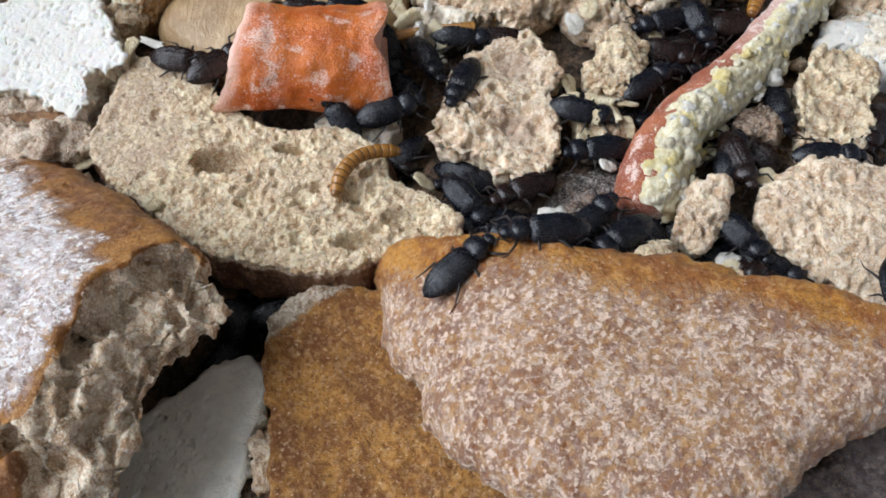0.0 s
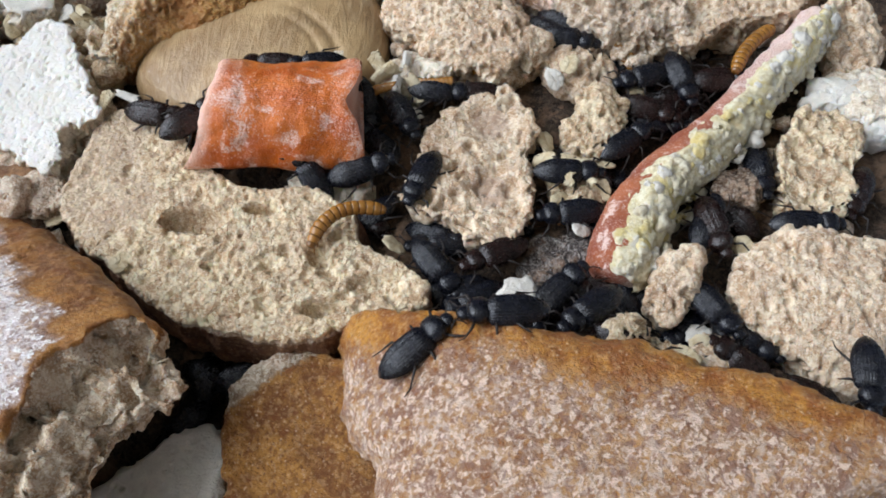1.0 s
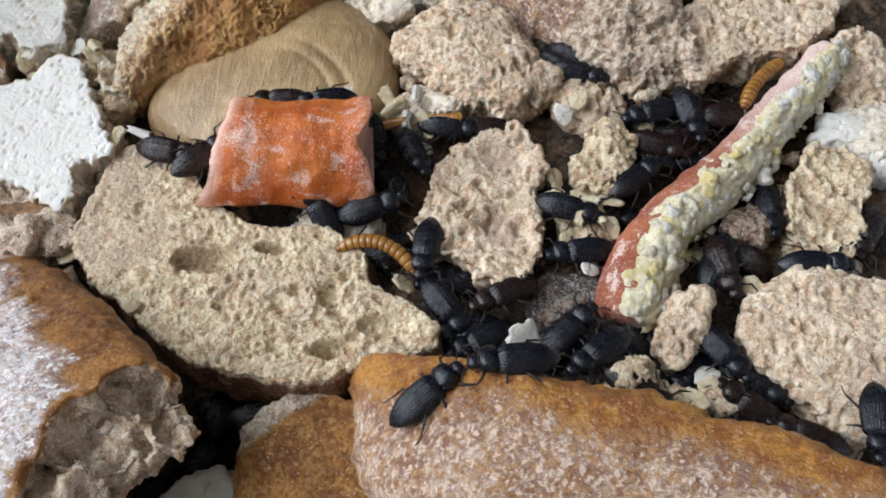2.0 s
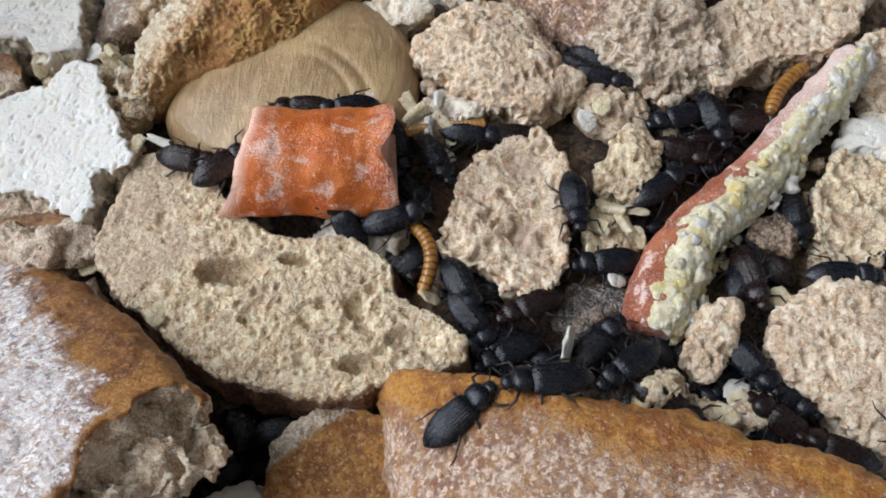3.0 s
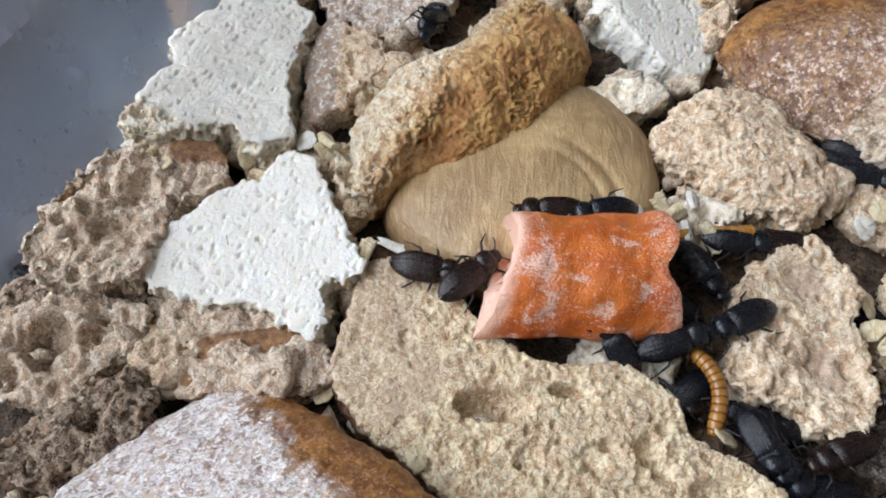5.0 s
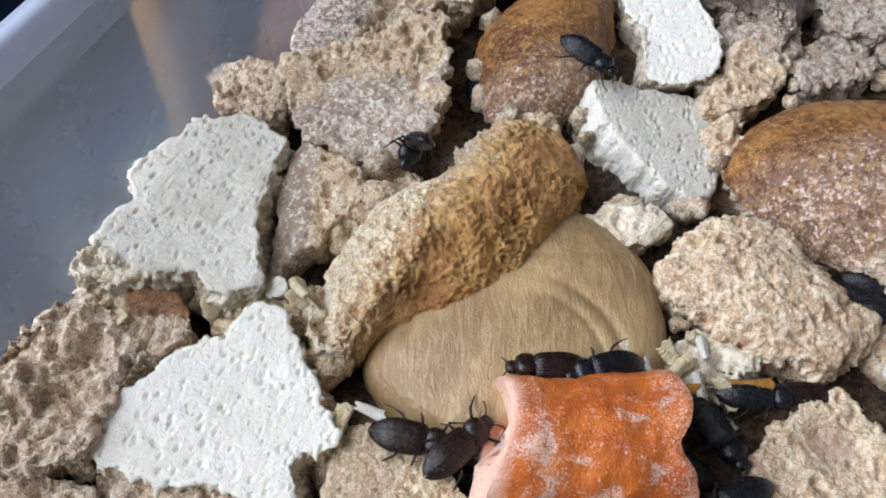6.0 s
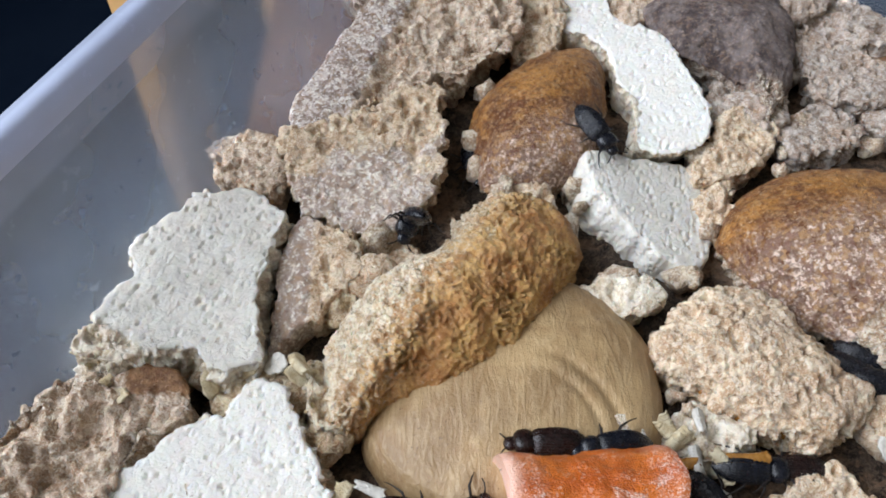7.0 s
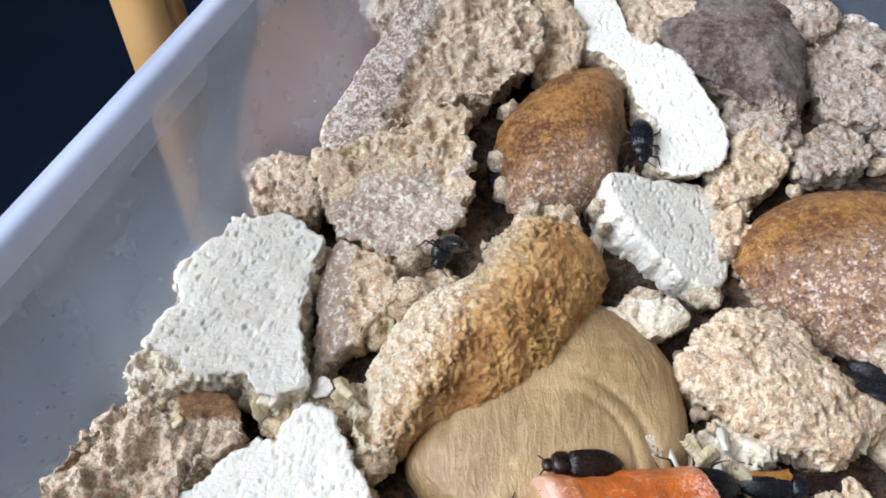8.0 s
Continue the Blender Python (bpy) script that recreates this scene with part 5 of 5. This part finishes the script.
# x, y, z of the belly in mm; heading, nose up, roll in degrees; black or red-brown; what it stands beside
BEETLES = [
    (2.4, 65.6, 59.3, 39, 14, -16, "b", "resting on the golden crust slab"),
    (14.0, 69.6, 62.0, -176, 0, 14, "b", "pressed against the crust slab edge"),
    (28.6, 78.2, 47.3, -143, 0, 0, "b", ""),
    (24.4, 82.7, 45.8, 45, 8, 0, "b", ""),
    (23.9, 81.4, 44.3, -145, 0, 0, "b", ""),
    (4.3, 87.3, 44.3, -51, -10, 0, "b", ""),
    (13.9, 89.9, 44.3, -155, 0, 10, "r", ""),
    (27.4, 98.7, 44.3, -173, 0, 0, "b", ""),
    (4.5, 126.1, 44.8, -5, 0, 0, "b", ""),
    (-2.7, 120.1, 44.8, -62, 0, 0, "b", ""),
    (-9.3, 106.4, 46.6, 18, 8, 25, "b", "pressed against the carrot piece"),
    (-18.6, 105.4, 46.2, 128, 32, 10, "b", "climbing up the carrot piece"),
    (-10.0, 124.1, 43.3, -72, -20, 0, "b", ""),
    (-7.6, 115.5, 42.3, 135, 0, 0, "b", ""),
    (-27.6, 127.8, 49.6, -179, 0, 15, "r", "behind the carrot piece"),
    (-47.6, 118.0, 46.9, -11, 0, 10, "r", "beside the carrot piece"),
    (-41.2, 116.4, 47.8, 43, 0, 20, "r", "beside the carrot piece"),
    (43.5, 130.9, 44.3, -162, 0, 0, "b", ""),
    (50.5, 130.2, 44.8, -73, -10, 0, "b", ""),
    (43.6, 123.4, 43.3, -20, 0, 0, "r", ""),
    (38.5, 114.8, 44.3, 37, 0, 0, "b", ""),
    (45.4, 121.7, 41.3, -4, 0, 0, "b", ""),
    (58.3, 130.7, 44.3, 7, 0, 15, "r", ""),
    (29.5, 146.5, 43.0, -33, 0, 0, "b", ""),
    (29.7, 141.1, 44.3, -14, 0, 0, "b", ""),
    (51.7, 95.6, 45.3, -78, 0, 25, "r", ""),
    (48.8, 79.6, 45.3, -54, 0, 0, "b", "with shiny bluish wing cases"),
    (51.9, 70.7, 44.3, 141, 8, 0, "r", ""),
    (34.9, 72.6, 46.3, -28, -10, 30, "r", ""),
    (59.2, 65.4, 45.3, 158, 0, 30, "r", ""),
    (67.4, 65.7, 51.3, -99, 0, 0, "b", "on the pale chunk"),
    (62.1, 109.1, 43.3, -86, 0, 0, "b", ""),
    (66.7, 95.7, 46.3, 1, 0, 10, "b", ""),
    (77.8, 103.6, 44.3, -118, 0, 0, "r", ""),
    (44.8, 77.9, 41.3, -135, 0, 0, "b", ""),
    (-34.2, 73.3, 30.3, -21, 0, 0, "b", "in the gap between crusts"),
    (-26.5, 71.9, 35.0, 25, 0, 0, "b", "in the gap between crusts"),
    (-37.6, 63.6, 30.3, -126, 0, 0, "b", "in the gap between crusts"),
    (-7.1, 79.9, 40.3, 20, 0, 0, "b", ""),
    (6.2, 81.8, 41.3, 155, 0, 0, "b", ""),
    (10.0, 82.3, 42.3, -153, 0, 0, "b", ""),
    (7.7, 84.0, 42.3, -168, 0, 0, "b", ""),
    (10.4, 125.9, 44.3, -179, 0, 30, "r", ""),
    (-23.2, 155.5, 44.3, -134, 0, 0, "b", "tucked under the toasted roll"),
    (-36.7, 193.9, 42.3, -81, 0, 0, "b", "in a dark gap between crusts"),
    (26.1, 143.9, 43.3, -34, 0, 0, "b", ""),
    (-114.1, 115.3, 42.3, -48, 0, 0, "b", ""),
    (-34.7, 74.3, 30.3, 83, 0, 0, "b", "in the gap between crusts"),
    (51.0, 69.8, 42.3, -36, 0, 0, "b", ""),
    (53.9, 75.3, 43.3, -34, 0, 0, "b", ""),
    (50.7, 97.1, 44.3, 65, 0, 0, "b", ""),
]
MOVING = {}


def beetles():
    rng = random.Random(5)
    base = {"b": beetle("beetle", M["beetle"], M["leg"], "black darkling beetle with ribbed wing cases", 0.0, 1),
            "r": beetle("beetle", M["beetle_brown"], M["leg"], "dark red-brown darkling beetle with ribbed wing cases", 0.02, 2)}
    curled = beetle("beetle", M["beetle"], M["leg"], "black darkling beetle curled up on the toasted roll", 0.15, 3, 85)
    curled.matrix_world = pose(-0.0480, 0.1660, 0.0578, 0, 0, 118) @ pose(0, 0, 0, 40, 50, 0) @ pose(0.0015, 0, -0.001)
    fresh = {"b": True, "r": True}
    for x, y, z, yaw, nose, roll, kind, note in BEETLES:
        m = pose(x * MM, y * MM, z * MM, 0, 0, yaw) @ pose(0, 0, 0, roll, -nose, 0) @ pose(0.0006, 0, 0)
        if fresh[kind]:
            ob, fresh[kind] = base[kind], False
            ob.matrix_world = m
        else:
            ob = copy_thing(base[kind], m)
        if note:
            ob["label"] = ("black darkling beetle " if kind == "b" else "dark red-brown darkling beetle ") + note
    for m in range(34):
        a, r = rng.uniform(0, 2 * math.pi), math.sqrt(rng.random())
        x, y = (24 + 34 * r * math.cos(a), 94 + 26 * r * math.sin(a)) if m < 26 else (rng.uniform(38, 58), rng.uniform(122, 140))
        copy_thing(base[rng.choice("bbr")], pose(x * MM, y * MM, rng.uniform(39.6, 41.2) * MM, rng.uniform(-25, 25), rng.uniform(-15, 15), rng.uniform(0, 360)))
    for key, note in (("walker", "walking over the bread chunk"), ("climber", "crawling down between the scraps"), ("bun", "climbing on the golden bun piece"), ("hider", "slipping along behind the carrot piece")):
        MOVING[key] = copy_thing(base["b"], pose(0, 0, 0))
        MOVING[key]["label"] = "black darkling beetle " + note


beetles()


# ---- larvae ----
def larva(line, label, radius=1.25):
    """A mealworm: a head, three pairs of short legs and a row of shiny ringed segments along a bent line (mm)."""
    thing = new("mealworm")
    p = smooth_line(line, 14 * 8 + 1)
    for s in range(14):
        ring, marks = [], []
        for i in range(9):
            q = p[s * 8 + i]
            d = p[min(s * 8 + i + 1, len(p) - 1)] - p[max(s * 8 + i - 1, 0)]
            d /= np.linalg.norm(d)
            side = np.cross(d, (0.05, 0.02, 1.0))
            side /= np.linalg.norm(side)
            up = np.cross(side, d)
            whole = (s * 8 + i) / (14 * 8)
            r = radius * (0.95 + 0.07 * math.sin(math.pi * i / 8)) * min(1, 0.35 + 3.2 * whole) ** 0.6 * min(1, 0.2 + 6 * (1 - whole)) ** 0.6
            for k in range(14):
                a = 2 * math.pi * k / 14
                ring.append(q + r * (math.cos(a) * side + 0.92 * math.sin(a) * up))
                marks.append(0.7 if i >= 7 else (0.2 if i == 0 else 0.0))
        faces = [(i * 14 + k, i * 14 + (k + 1) % 14, (i + 1) * 14 + (k + 1) % 14, (i + 1) * 14 + k) for i in range(8) for k in range(14)]
        faces += [tuple(range(14))[::-1], tuple(range(8 * 14, 9 * 14))]
        link_mesh("head" if s == 0 else "segment", np.array(ring) * MM, faces, M["larva"], thing, attributes=(("crust", np.array(marks) if s else np.full(len(marks), 0.6)),))
    for s in (1.3, 2.3, 3.3):
        q = p[int(s * 8)]
        for side in (1, -1):
            a, f = tube([Vector(q) * MM, (Vector(q) + Vector((0.2, 1.1 * side, -0.9))) * MM, (Vector(q) + Vector((0.5, 1.5 * side, -1.5))) * MM], [0.22 * MM, 0.18 * MM, 0.08 * MM], 5)
            link_mesh("leg", a, f, M["larva"], thing)
    return tagged(thing, label, "mealworm", "mealworms among the scraps")


MOVING["larva"] = larva([(7.2, 2.0, -0.4), (4.2, -0.4, 0.6), (0.5, -1.6, 0.9), (-3.5, -1.2, 0.2), (-7.2, 0.4, -1.0)], "amber mealworm with dark rings crawling over the bread slice")
for line, at, note in (([(-7, 0, 0), (-2.5, 0.8, 0.6), (2.5, 0.8, 0.4), (7, -0.4, -0.5)], (38, 139, 44.5, -45), "half hidden under a bread chunk"),
                       ([(-8, -0.5, 0.2), (-3, 0.6, 0.6), (3, 0.5, 0.5), (8, -0.5, 0)], (65, 137, 47, 52), "beside the mouldy carrot stick"),
                       ([(-10, 0.6, 0), (-3, -0.7, 0.2), (3, -0.8, 0.2), (10, 0.5, -0.4)], (3.0, 138.9, 44.0, -41), "along the foot of a bread chunk")):
    ob = larva(line, "amber mealworm with dark rings " + note, 1.4)
    x, y, z, yaw = at
    ob.matrix_world = pose(x * MM, y * MM, z * MM, 0, 0, yaw)


# ---- flakes and crumbs ----
def oat_flake(seed, material):
    n, rings = 22, 6
    v = [(0, 0, 0.35)]
    rng = random.Random(seed)
    phase = rng.uniform(0, 6)
    for r in range(1, rings + 1):
        s = r / rings
        for k in range(n):
            a = 2 * math.pi * k / n
            rad = s * (1 + 0.09 * math.sin(3 * a + phase) + 0.06 * math.sin(7 * a + phase * 2))
            x, y = 2.3 * rad * math.cos(a), 1.7 * rad * math.sin(a)
            v.append((x, y, 0.35 * (1 - s ** 3) - 0.18 * math.exp(-(y / 0.25) ** 2) + 0.12 * math.sin(2.1 * x + phase) * s))
    top = len(v)
    v = [(x, y, 0.6 * z) for x, y, z in v]
    v += [(x, y, z - 0.28) for x, y, z in v]
    faces = [(0, 1 + k, 1 + (k + 1) % n) for k in range(n)]
    faces += [(1 + (r - 1) * n + k, 1 + r * n + k, 1 + r * n + (k + 1) % n, 1 + (r - 1) * n + (k + 1) % n) for r in range(1, rings) for k in range(n)]
    faces += [tuple(top + q for q in f[::-1]) for f in faces]
    e = 1 + (rings - 1) * n
    faces += [(e + k, top + e + k, top + e + (k + 1) % n, e + (k + 1) % n) for k in range(n)]
    ob = link_mesh("oat_flake", np.array(v) * MM, faces, M[material])
    return tagged(ob, "cream rolled oat flake lying among the scraps", "oat flake", "scattered oat flakes")


FLAKES = [(29, 132, 47.5), (26, 129, 46.5), (25, 107, 45), (28, 108, 45.5), (31, 107, 45.5), (34, 109, 45.8), (26, 102, 44.5), (29, 96, 45), (-3, 92, 45), (23, 110, 45.5), (-57, 94, 41), (-63, 98, 43),
          (-60, 99, 43.5), (-48, 87, 46.5), (46, 73, 46), (43, 71, 46.5), (56, 92, 45.5), (34, 150, 45.5), (33, 104, 45), (30, 103, 44.5), (-94, 136, 50), (-86, 138, 49), (-80, 139, 49), (-75, 141.5, 49.5), (-66, 140, 50),
          (-4, 125, 44.5), (-1, 122, 44.5), (33, 113, 44.5), (24, 115, 44.5), (-70, 142, 50), (42, 128, 44), (37, 99, 44), (-96, 76, 53), (-98, 145, 49), (46, 76, 45)]


def flakes():
    rng = random.Random(12)
    made = [oat_flake(k, "flake" if k != 1 else "mould_white") for k in range(3)]
    for m, (x, y, z) in enumerate(FLAKES):
        turn = pose(x * MM, y * MM, z * MM, rng.uniform(-35, 35), rng.uniform(-35, 35), rng.uniform(0, 360))
        if m < 3:
            made[m].matrix_world = turn
        else:
            copy_thing(made[rng.choice((0, 0, 2, 1))], turn)


flakes()


def husk(length, radius, arc, material, label, category, seed):
    """A thin curled shell of shed skin with ringed ridges; mm."""
    rng = random.Random(seed)
    nu, nv, thick = 26, 10, 0.14
    lines = []
    for inner in (0, 1):
        for i in range(nu):
            u = i / (nu - 1)
            for k in range(nv):
                a = radians(arc) * (k / (nv - 1) - 0.5)
                r = (radius - thick * inner) * (1 - 0.35 * u) * (1 + 0.05 * math.sin(u * 50)) * (1 + 0.12 * math.sin(3 * a + seed))
                lines.append((length * (u - 0.5) + 0.25 * math.sin(5 * a + seed), r * math.sin(a) + 0.7 * math.sin(2.2 * u + seed), r * math.cos(a) - radius * 0.5))
    n = nu * nv
    faces = [(i * nv + k, i * nv + k + 1, (i + 1) * nv + k + 1, (i + 1) * nv + k) for i in range(nu - 1) for k in range(nv - 1)]
    faces += [tuple(n + q for q in f[::-1]) for f in faces]
    rim = [k for k in range(nv)] + [i * nv + nv - 1 for i in range(1, nu)] + [(nu - 1) * nv + k for k in range(nv - 2, -1, -1)] + [i * nv for i in range(nu - 2, 0, -1)]
    faces += [(a, b, n + b, n + a) for a, b in zip(rim[1:] + rim[:1], rim)]
    ob = link_mesh("husk", np.array(lines) * MM, faces, M[material], attributes=(("crust", np.full(len(lines), rng.uniform(0, 0.3))),))
    return tagged(ob, label, category, "shed husks in the pile")


def husks():
    rng = random.Random(21)
    kinds = [husk(6.5, 1.5, 170, "larva", "amber husk of shed mealworm skin among crumbs", "husk", 1),
             husk(4.5, 1.2, 140, "mould_white", "curled white husk flake lying in the pile", "husk", 2),
             husk(5.5, 1.6, 150, "flake", "cream bran husk lying in the pile", "husk", 3)]
    places = ((-6.4, 130, 46.2, 2), (-4.2, 127.6, 46.2, 1), (3.2, 128, 47, 0), (-0.5, 126.3, 46.3, 2), (-2.6, 134, 46.4, 1), (-7.3, 126.4, 46, 0), (-7.3, 132.3, 46.5, 2), (-3.9, 125.9, 46, 1), (28.9, 109.7, 46.5, 2), (31.5, 106.2, 46.5, 2),
              (25.6, 105, 46.5, 2), (-53.8, 121.8, 48.5, 1), (-65.4, 141.5, 51, 2), (-96.7, 140.4, 49, 2), (10.6, 135, 45.5, 0), (-58, 120, 48, 2), (-12, 131, 47, 1))
    used = set()
    for x, y, z, k in places:
        m = pose(x * MM, y * MM, z * MM, rng.uniform(-40, 40), rng.uniform(-25, 25), rng.uniform(0, 360))
        if k in used:
            copy_thing(kinds[k], m)
        else:
            kinds[k].matrix_world = m
            used.add(k)


husks()


def loose_crumbs():
    """Small crumbs of many sizes that fill the gaps between the scraps."""
    bm = bmesh.new()
    bmesh.ops.create_icosphere(bm, subdivisions=2, radius=1.0)
    unit = np.array([v.co[:] for v in bm.verts])
    tris = np.array([[v.index for v in f.verts] for f in bm.faces])
    bm.free()
    rng = np.random.RandomState(4)
    verts, faces = [], []
    tries = 0
    while len(verts) < 800:
        tries += 1
        u, w = rng.uniform(-108, 108), rng.uniform(-188, 190)
        c, s = math.cos(radians(-22.6)), math.sin(radians(-22.6))
        x, y = -89.5 + c * (u + 114) - s * (w - 83), 176 + s * (u + 114) + c * (w - 83)
        pit = ((x - 18) / 52) ** 2 + ((y - 100) / 36) ** 2 < 1 or ((x + 30) / 18) ** 2 + ((y - 66) / 14) ** 2 < 1
        pit = pit or (abs(x + 8) < 26 and abs(y - 48) < 26)
        if pit and rng.rand() < 0.93:
            continue
        size = rng.uniform(0.8, 2.0) if pit else rng.uniform(1.0, 3.6)
        p = unit * size * rng.uniform(0.6, 1.2, 3)
        p = p * (1 + 0.5 * fbm(unit * 2 + len(verts) * 3.1, 1.1, 4, 3, 0.6))[:, None]
        z = 41.0 + rng.uniform(-1, 2.5) if pit or y < 125 and x > -70 else 43.0 + rng.uniform(-2, 3.5)
        verts.append(p + (x, y, z))
        faces.append(tris + (len(verts) - 1) * len(unit))
    v = np.vstack(verts)
    ob = link_mesh("loose_crumbs", v * MM, np.vstack(faces).tolist(), M["crumbs"], attributes=(("crust", np.zeros(len(v))), ("flour", np.zeros(len(v)))))
    tagged(ob, "loose beige bread crumbs filling the gaps in the pile", "crumbs", kind="stuff")


loose_crumbs()


# a white crumb that the beetles push about
MOVING["chip"] = lump("white_crumb", 2.9 * MM, M["mould_white"], None, pose(0, 0, 0), 4, 0.2, 3, 0.5)
tagged(MOVING["chip"], "small white bread crumb pushed by the beetles", "crumb")


# ---- what moves ----
def motions():
    walk(MOVING["walker"], [(t, pose(x * MM, y * MM, z * MM, 0, 0, a)) for t, x, y, z, a in (
        (0, 26.0, 106.2, 45.5, -18), (0.5, 26.6, 106.0, 45.5, -16), (1.0, 28.0, 106.7, 45.5, -1), (1.5, 27.7, 106.4, 45.5, 2), (1.7, 27.2, 106.2, 45.5, -3), (2.3, 25.5, 107.8, 46.0, -38), (2.8, 23.6, 109.5, 46.5, -72),
        (3.0, 22.3, 108.8, 47.3, -84), (3.2, 19.8, 108.5, 47.8, -106), (3.4, 17.6, 110.4, 48.3, -146), (3.6, 14.8, 112.1, 48.3, -186), (3.8, 12.4, 112.6, 48.3, -189), (4.0, 9.5, 114.3, 48.3, -195), (4.2, 7.2, 115.2, 48.2, -189),
        (4.4, 7.4, 114.1, 47.8, -155), (4.6, 6.8, 111.7, 47.4, -142), (5.2, -1.4, 109.6, 46.6, -157), (6.3, -3.5, 109.0, 46.4, -158), (8.0, -3.8, 108.9, 46.4, -158))])
    walk(MOVING["climber"], [(t, pose(x * MM, y * MM, z * MM, 0, 0, a)) for t, x, y, z, a in (
        (0, 3.6, 112.4, 46.3, -113), (0.5, 2.7, 109.5, 46.3, -113), (1.0, 1.2, 103.9, 46.3, -113), (1.5, 0.3, 100.5, 46.3, -115), (1.7, 0.0, 99.1, 46.2, -112), (2.8, 2.8, 93.9, 45.0, -64), (3.5, 2.2, 90.3, 45.0, -69), (8.0, 2.2, 90.0, 45.0, -70))])
    walk(MOVING["bun"], [(t, pose(x * MM, y * MM, z * MM, 0, -nose, a)) for t, x, y, z, a, nose in (
        (0, -22, 196, 54.5, -30, 0), (5.2, -17, 193.5, 54.0, -36, -5), (6.3, -15.7, 192.6, 53.0, -39, -15), (6.5, -15.5, 192.6, 52.8, -41, -18), (7.0, -12.8, 193.7, 51.6, -57, -15), (7.5, -7.6, 198.4, 49.2, -88, 0), (8.0, -6.9, 199.2, 49.2, -97, 0))])
    walk(MOVING["hider"], [(t, pose(x * MM, y * MM, z * MM, 0, 0, a) @ pose(0, 0, 0, -10, -6, 0)) for t, x, y, z, a in (
        (0, -20.0, 127.8, 49.8, -165), (6.3, -20.0, 127.8, 49.8, -165), (7.0, -18.6, 127.4, 49.6, -170), (7.5, -16.0, 126.8, 49.2, -176), (8.0, -9.6, 125.6, 48.4, -184))])
    walk(MOVING["larva"], [(t, pose(x * MM, y * MM, z * MM, 0, 0, a)) for t, x, y, z, a in (
        (0, -13.1, 91.9, 49.2, -143), (0.5, -12.9, 92.7, 49.2, -145), (1.0, -11.0, 93.8, 49.2, -153), (1.3, -9.2, 94.1, 49.0, -160), (1.5, -8.7, 94.3, 48.6, -178), (1.7, -8.4, 95.2, 48.2, -185), (2.3, -6.0, 97.4, 46.6, -230), (2.8, -4.6, 99.1, 45.6, -267), (3.5, -5.0, 99.1, 45.6, -267), (8.0, -5.0, 99.1, 45.6, -267))])
    walk(MOVING["chip"], [(t, pose(x * MM, y * MM, z * MM, rx, 0, a)) for t, x, y, z, rx, a in (
        (0, 17.6, 79.7, 50, 15, 0), (0.5, 19.2, 80.3, 50, 20, 4), (1.5, 16.1, 79.3, 50, 35, 8), (3, 18.9, 81.2, 50, 78, 72), (3.5, 18.9, 80.8, 50, 60, 62), (4, 18.9, 84.9, 50, 65, 66), (4.5, 16.0, 79.1, 50, 55, 20), (8.0, 16.0, 79.1, 50, 55, 20))])


motions()
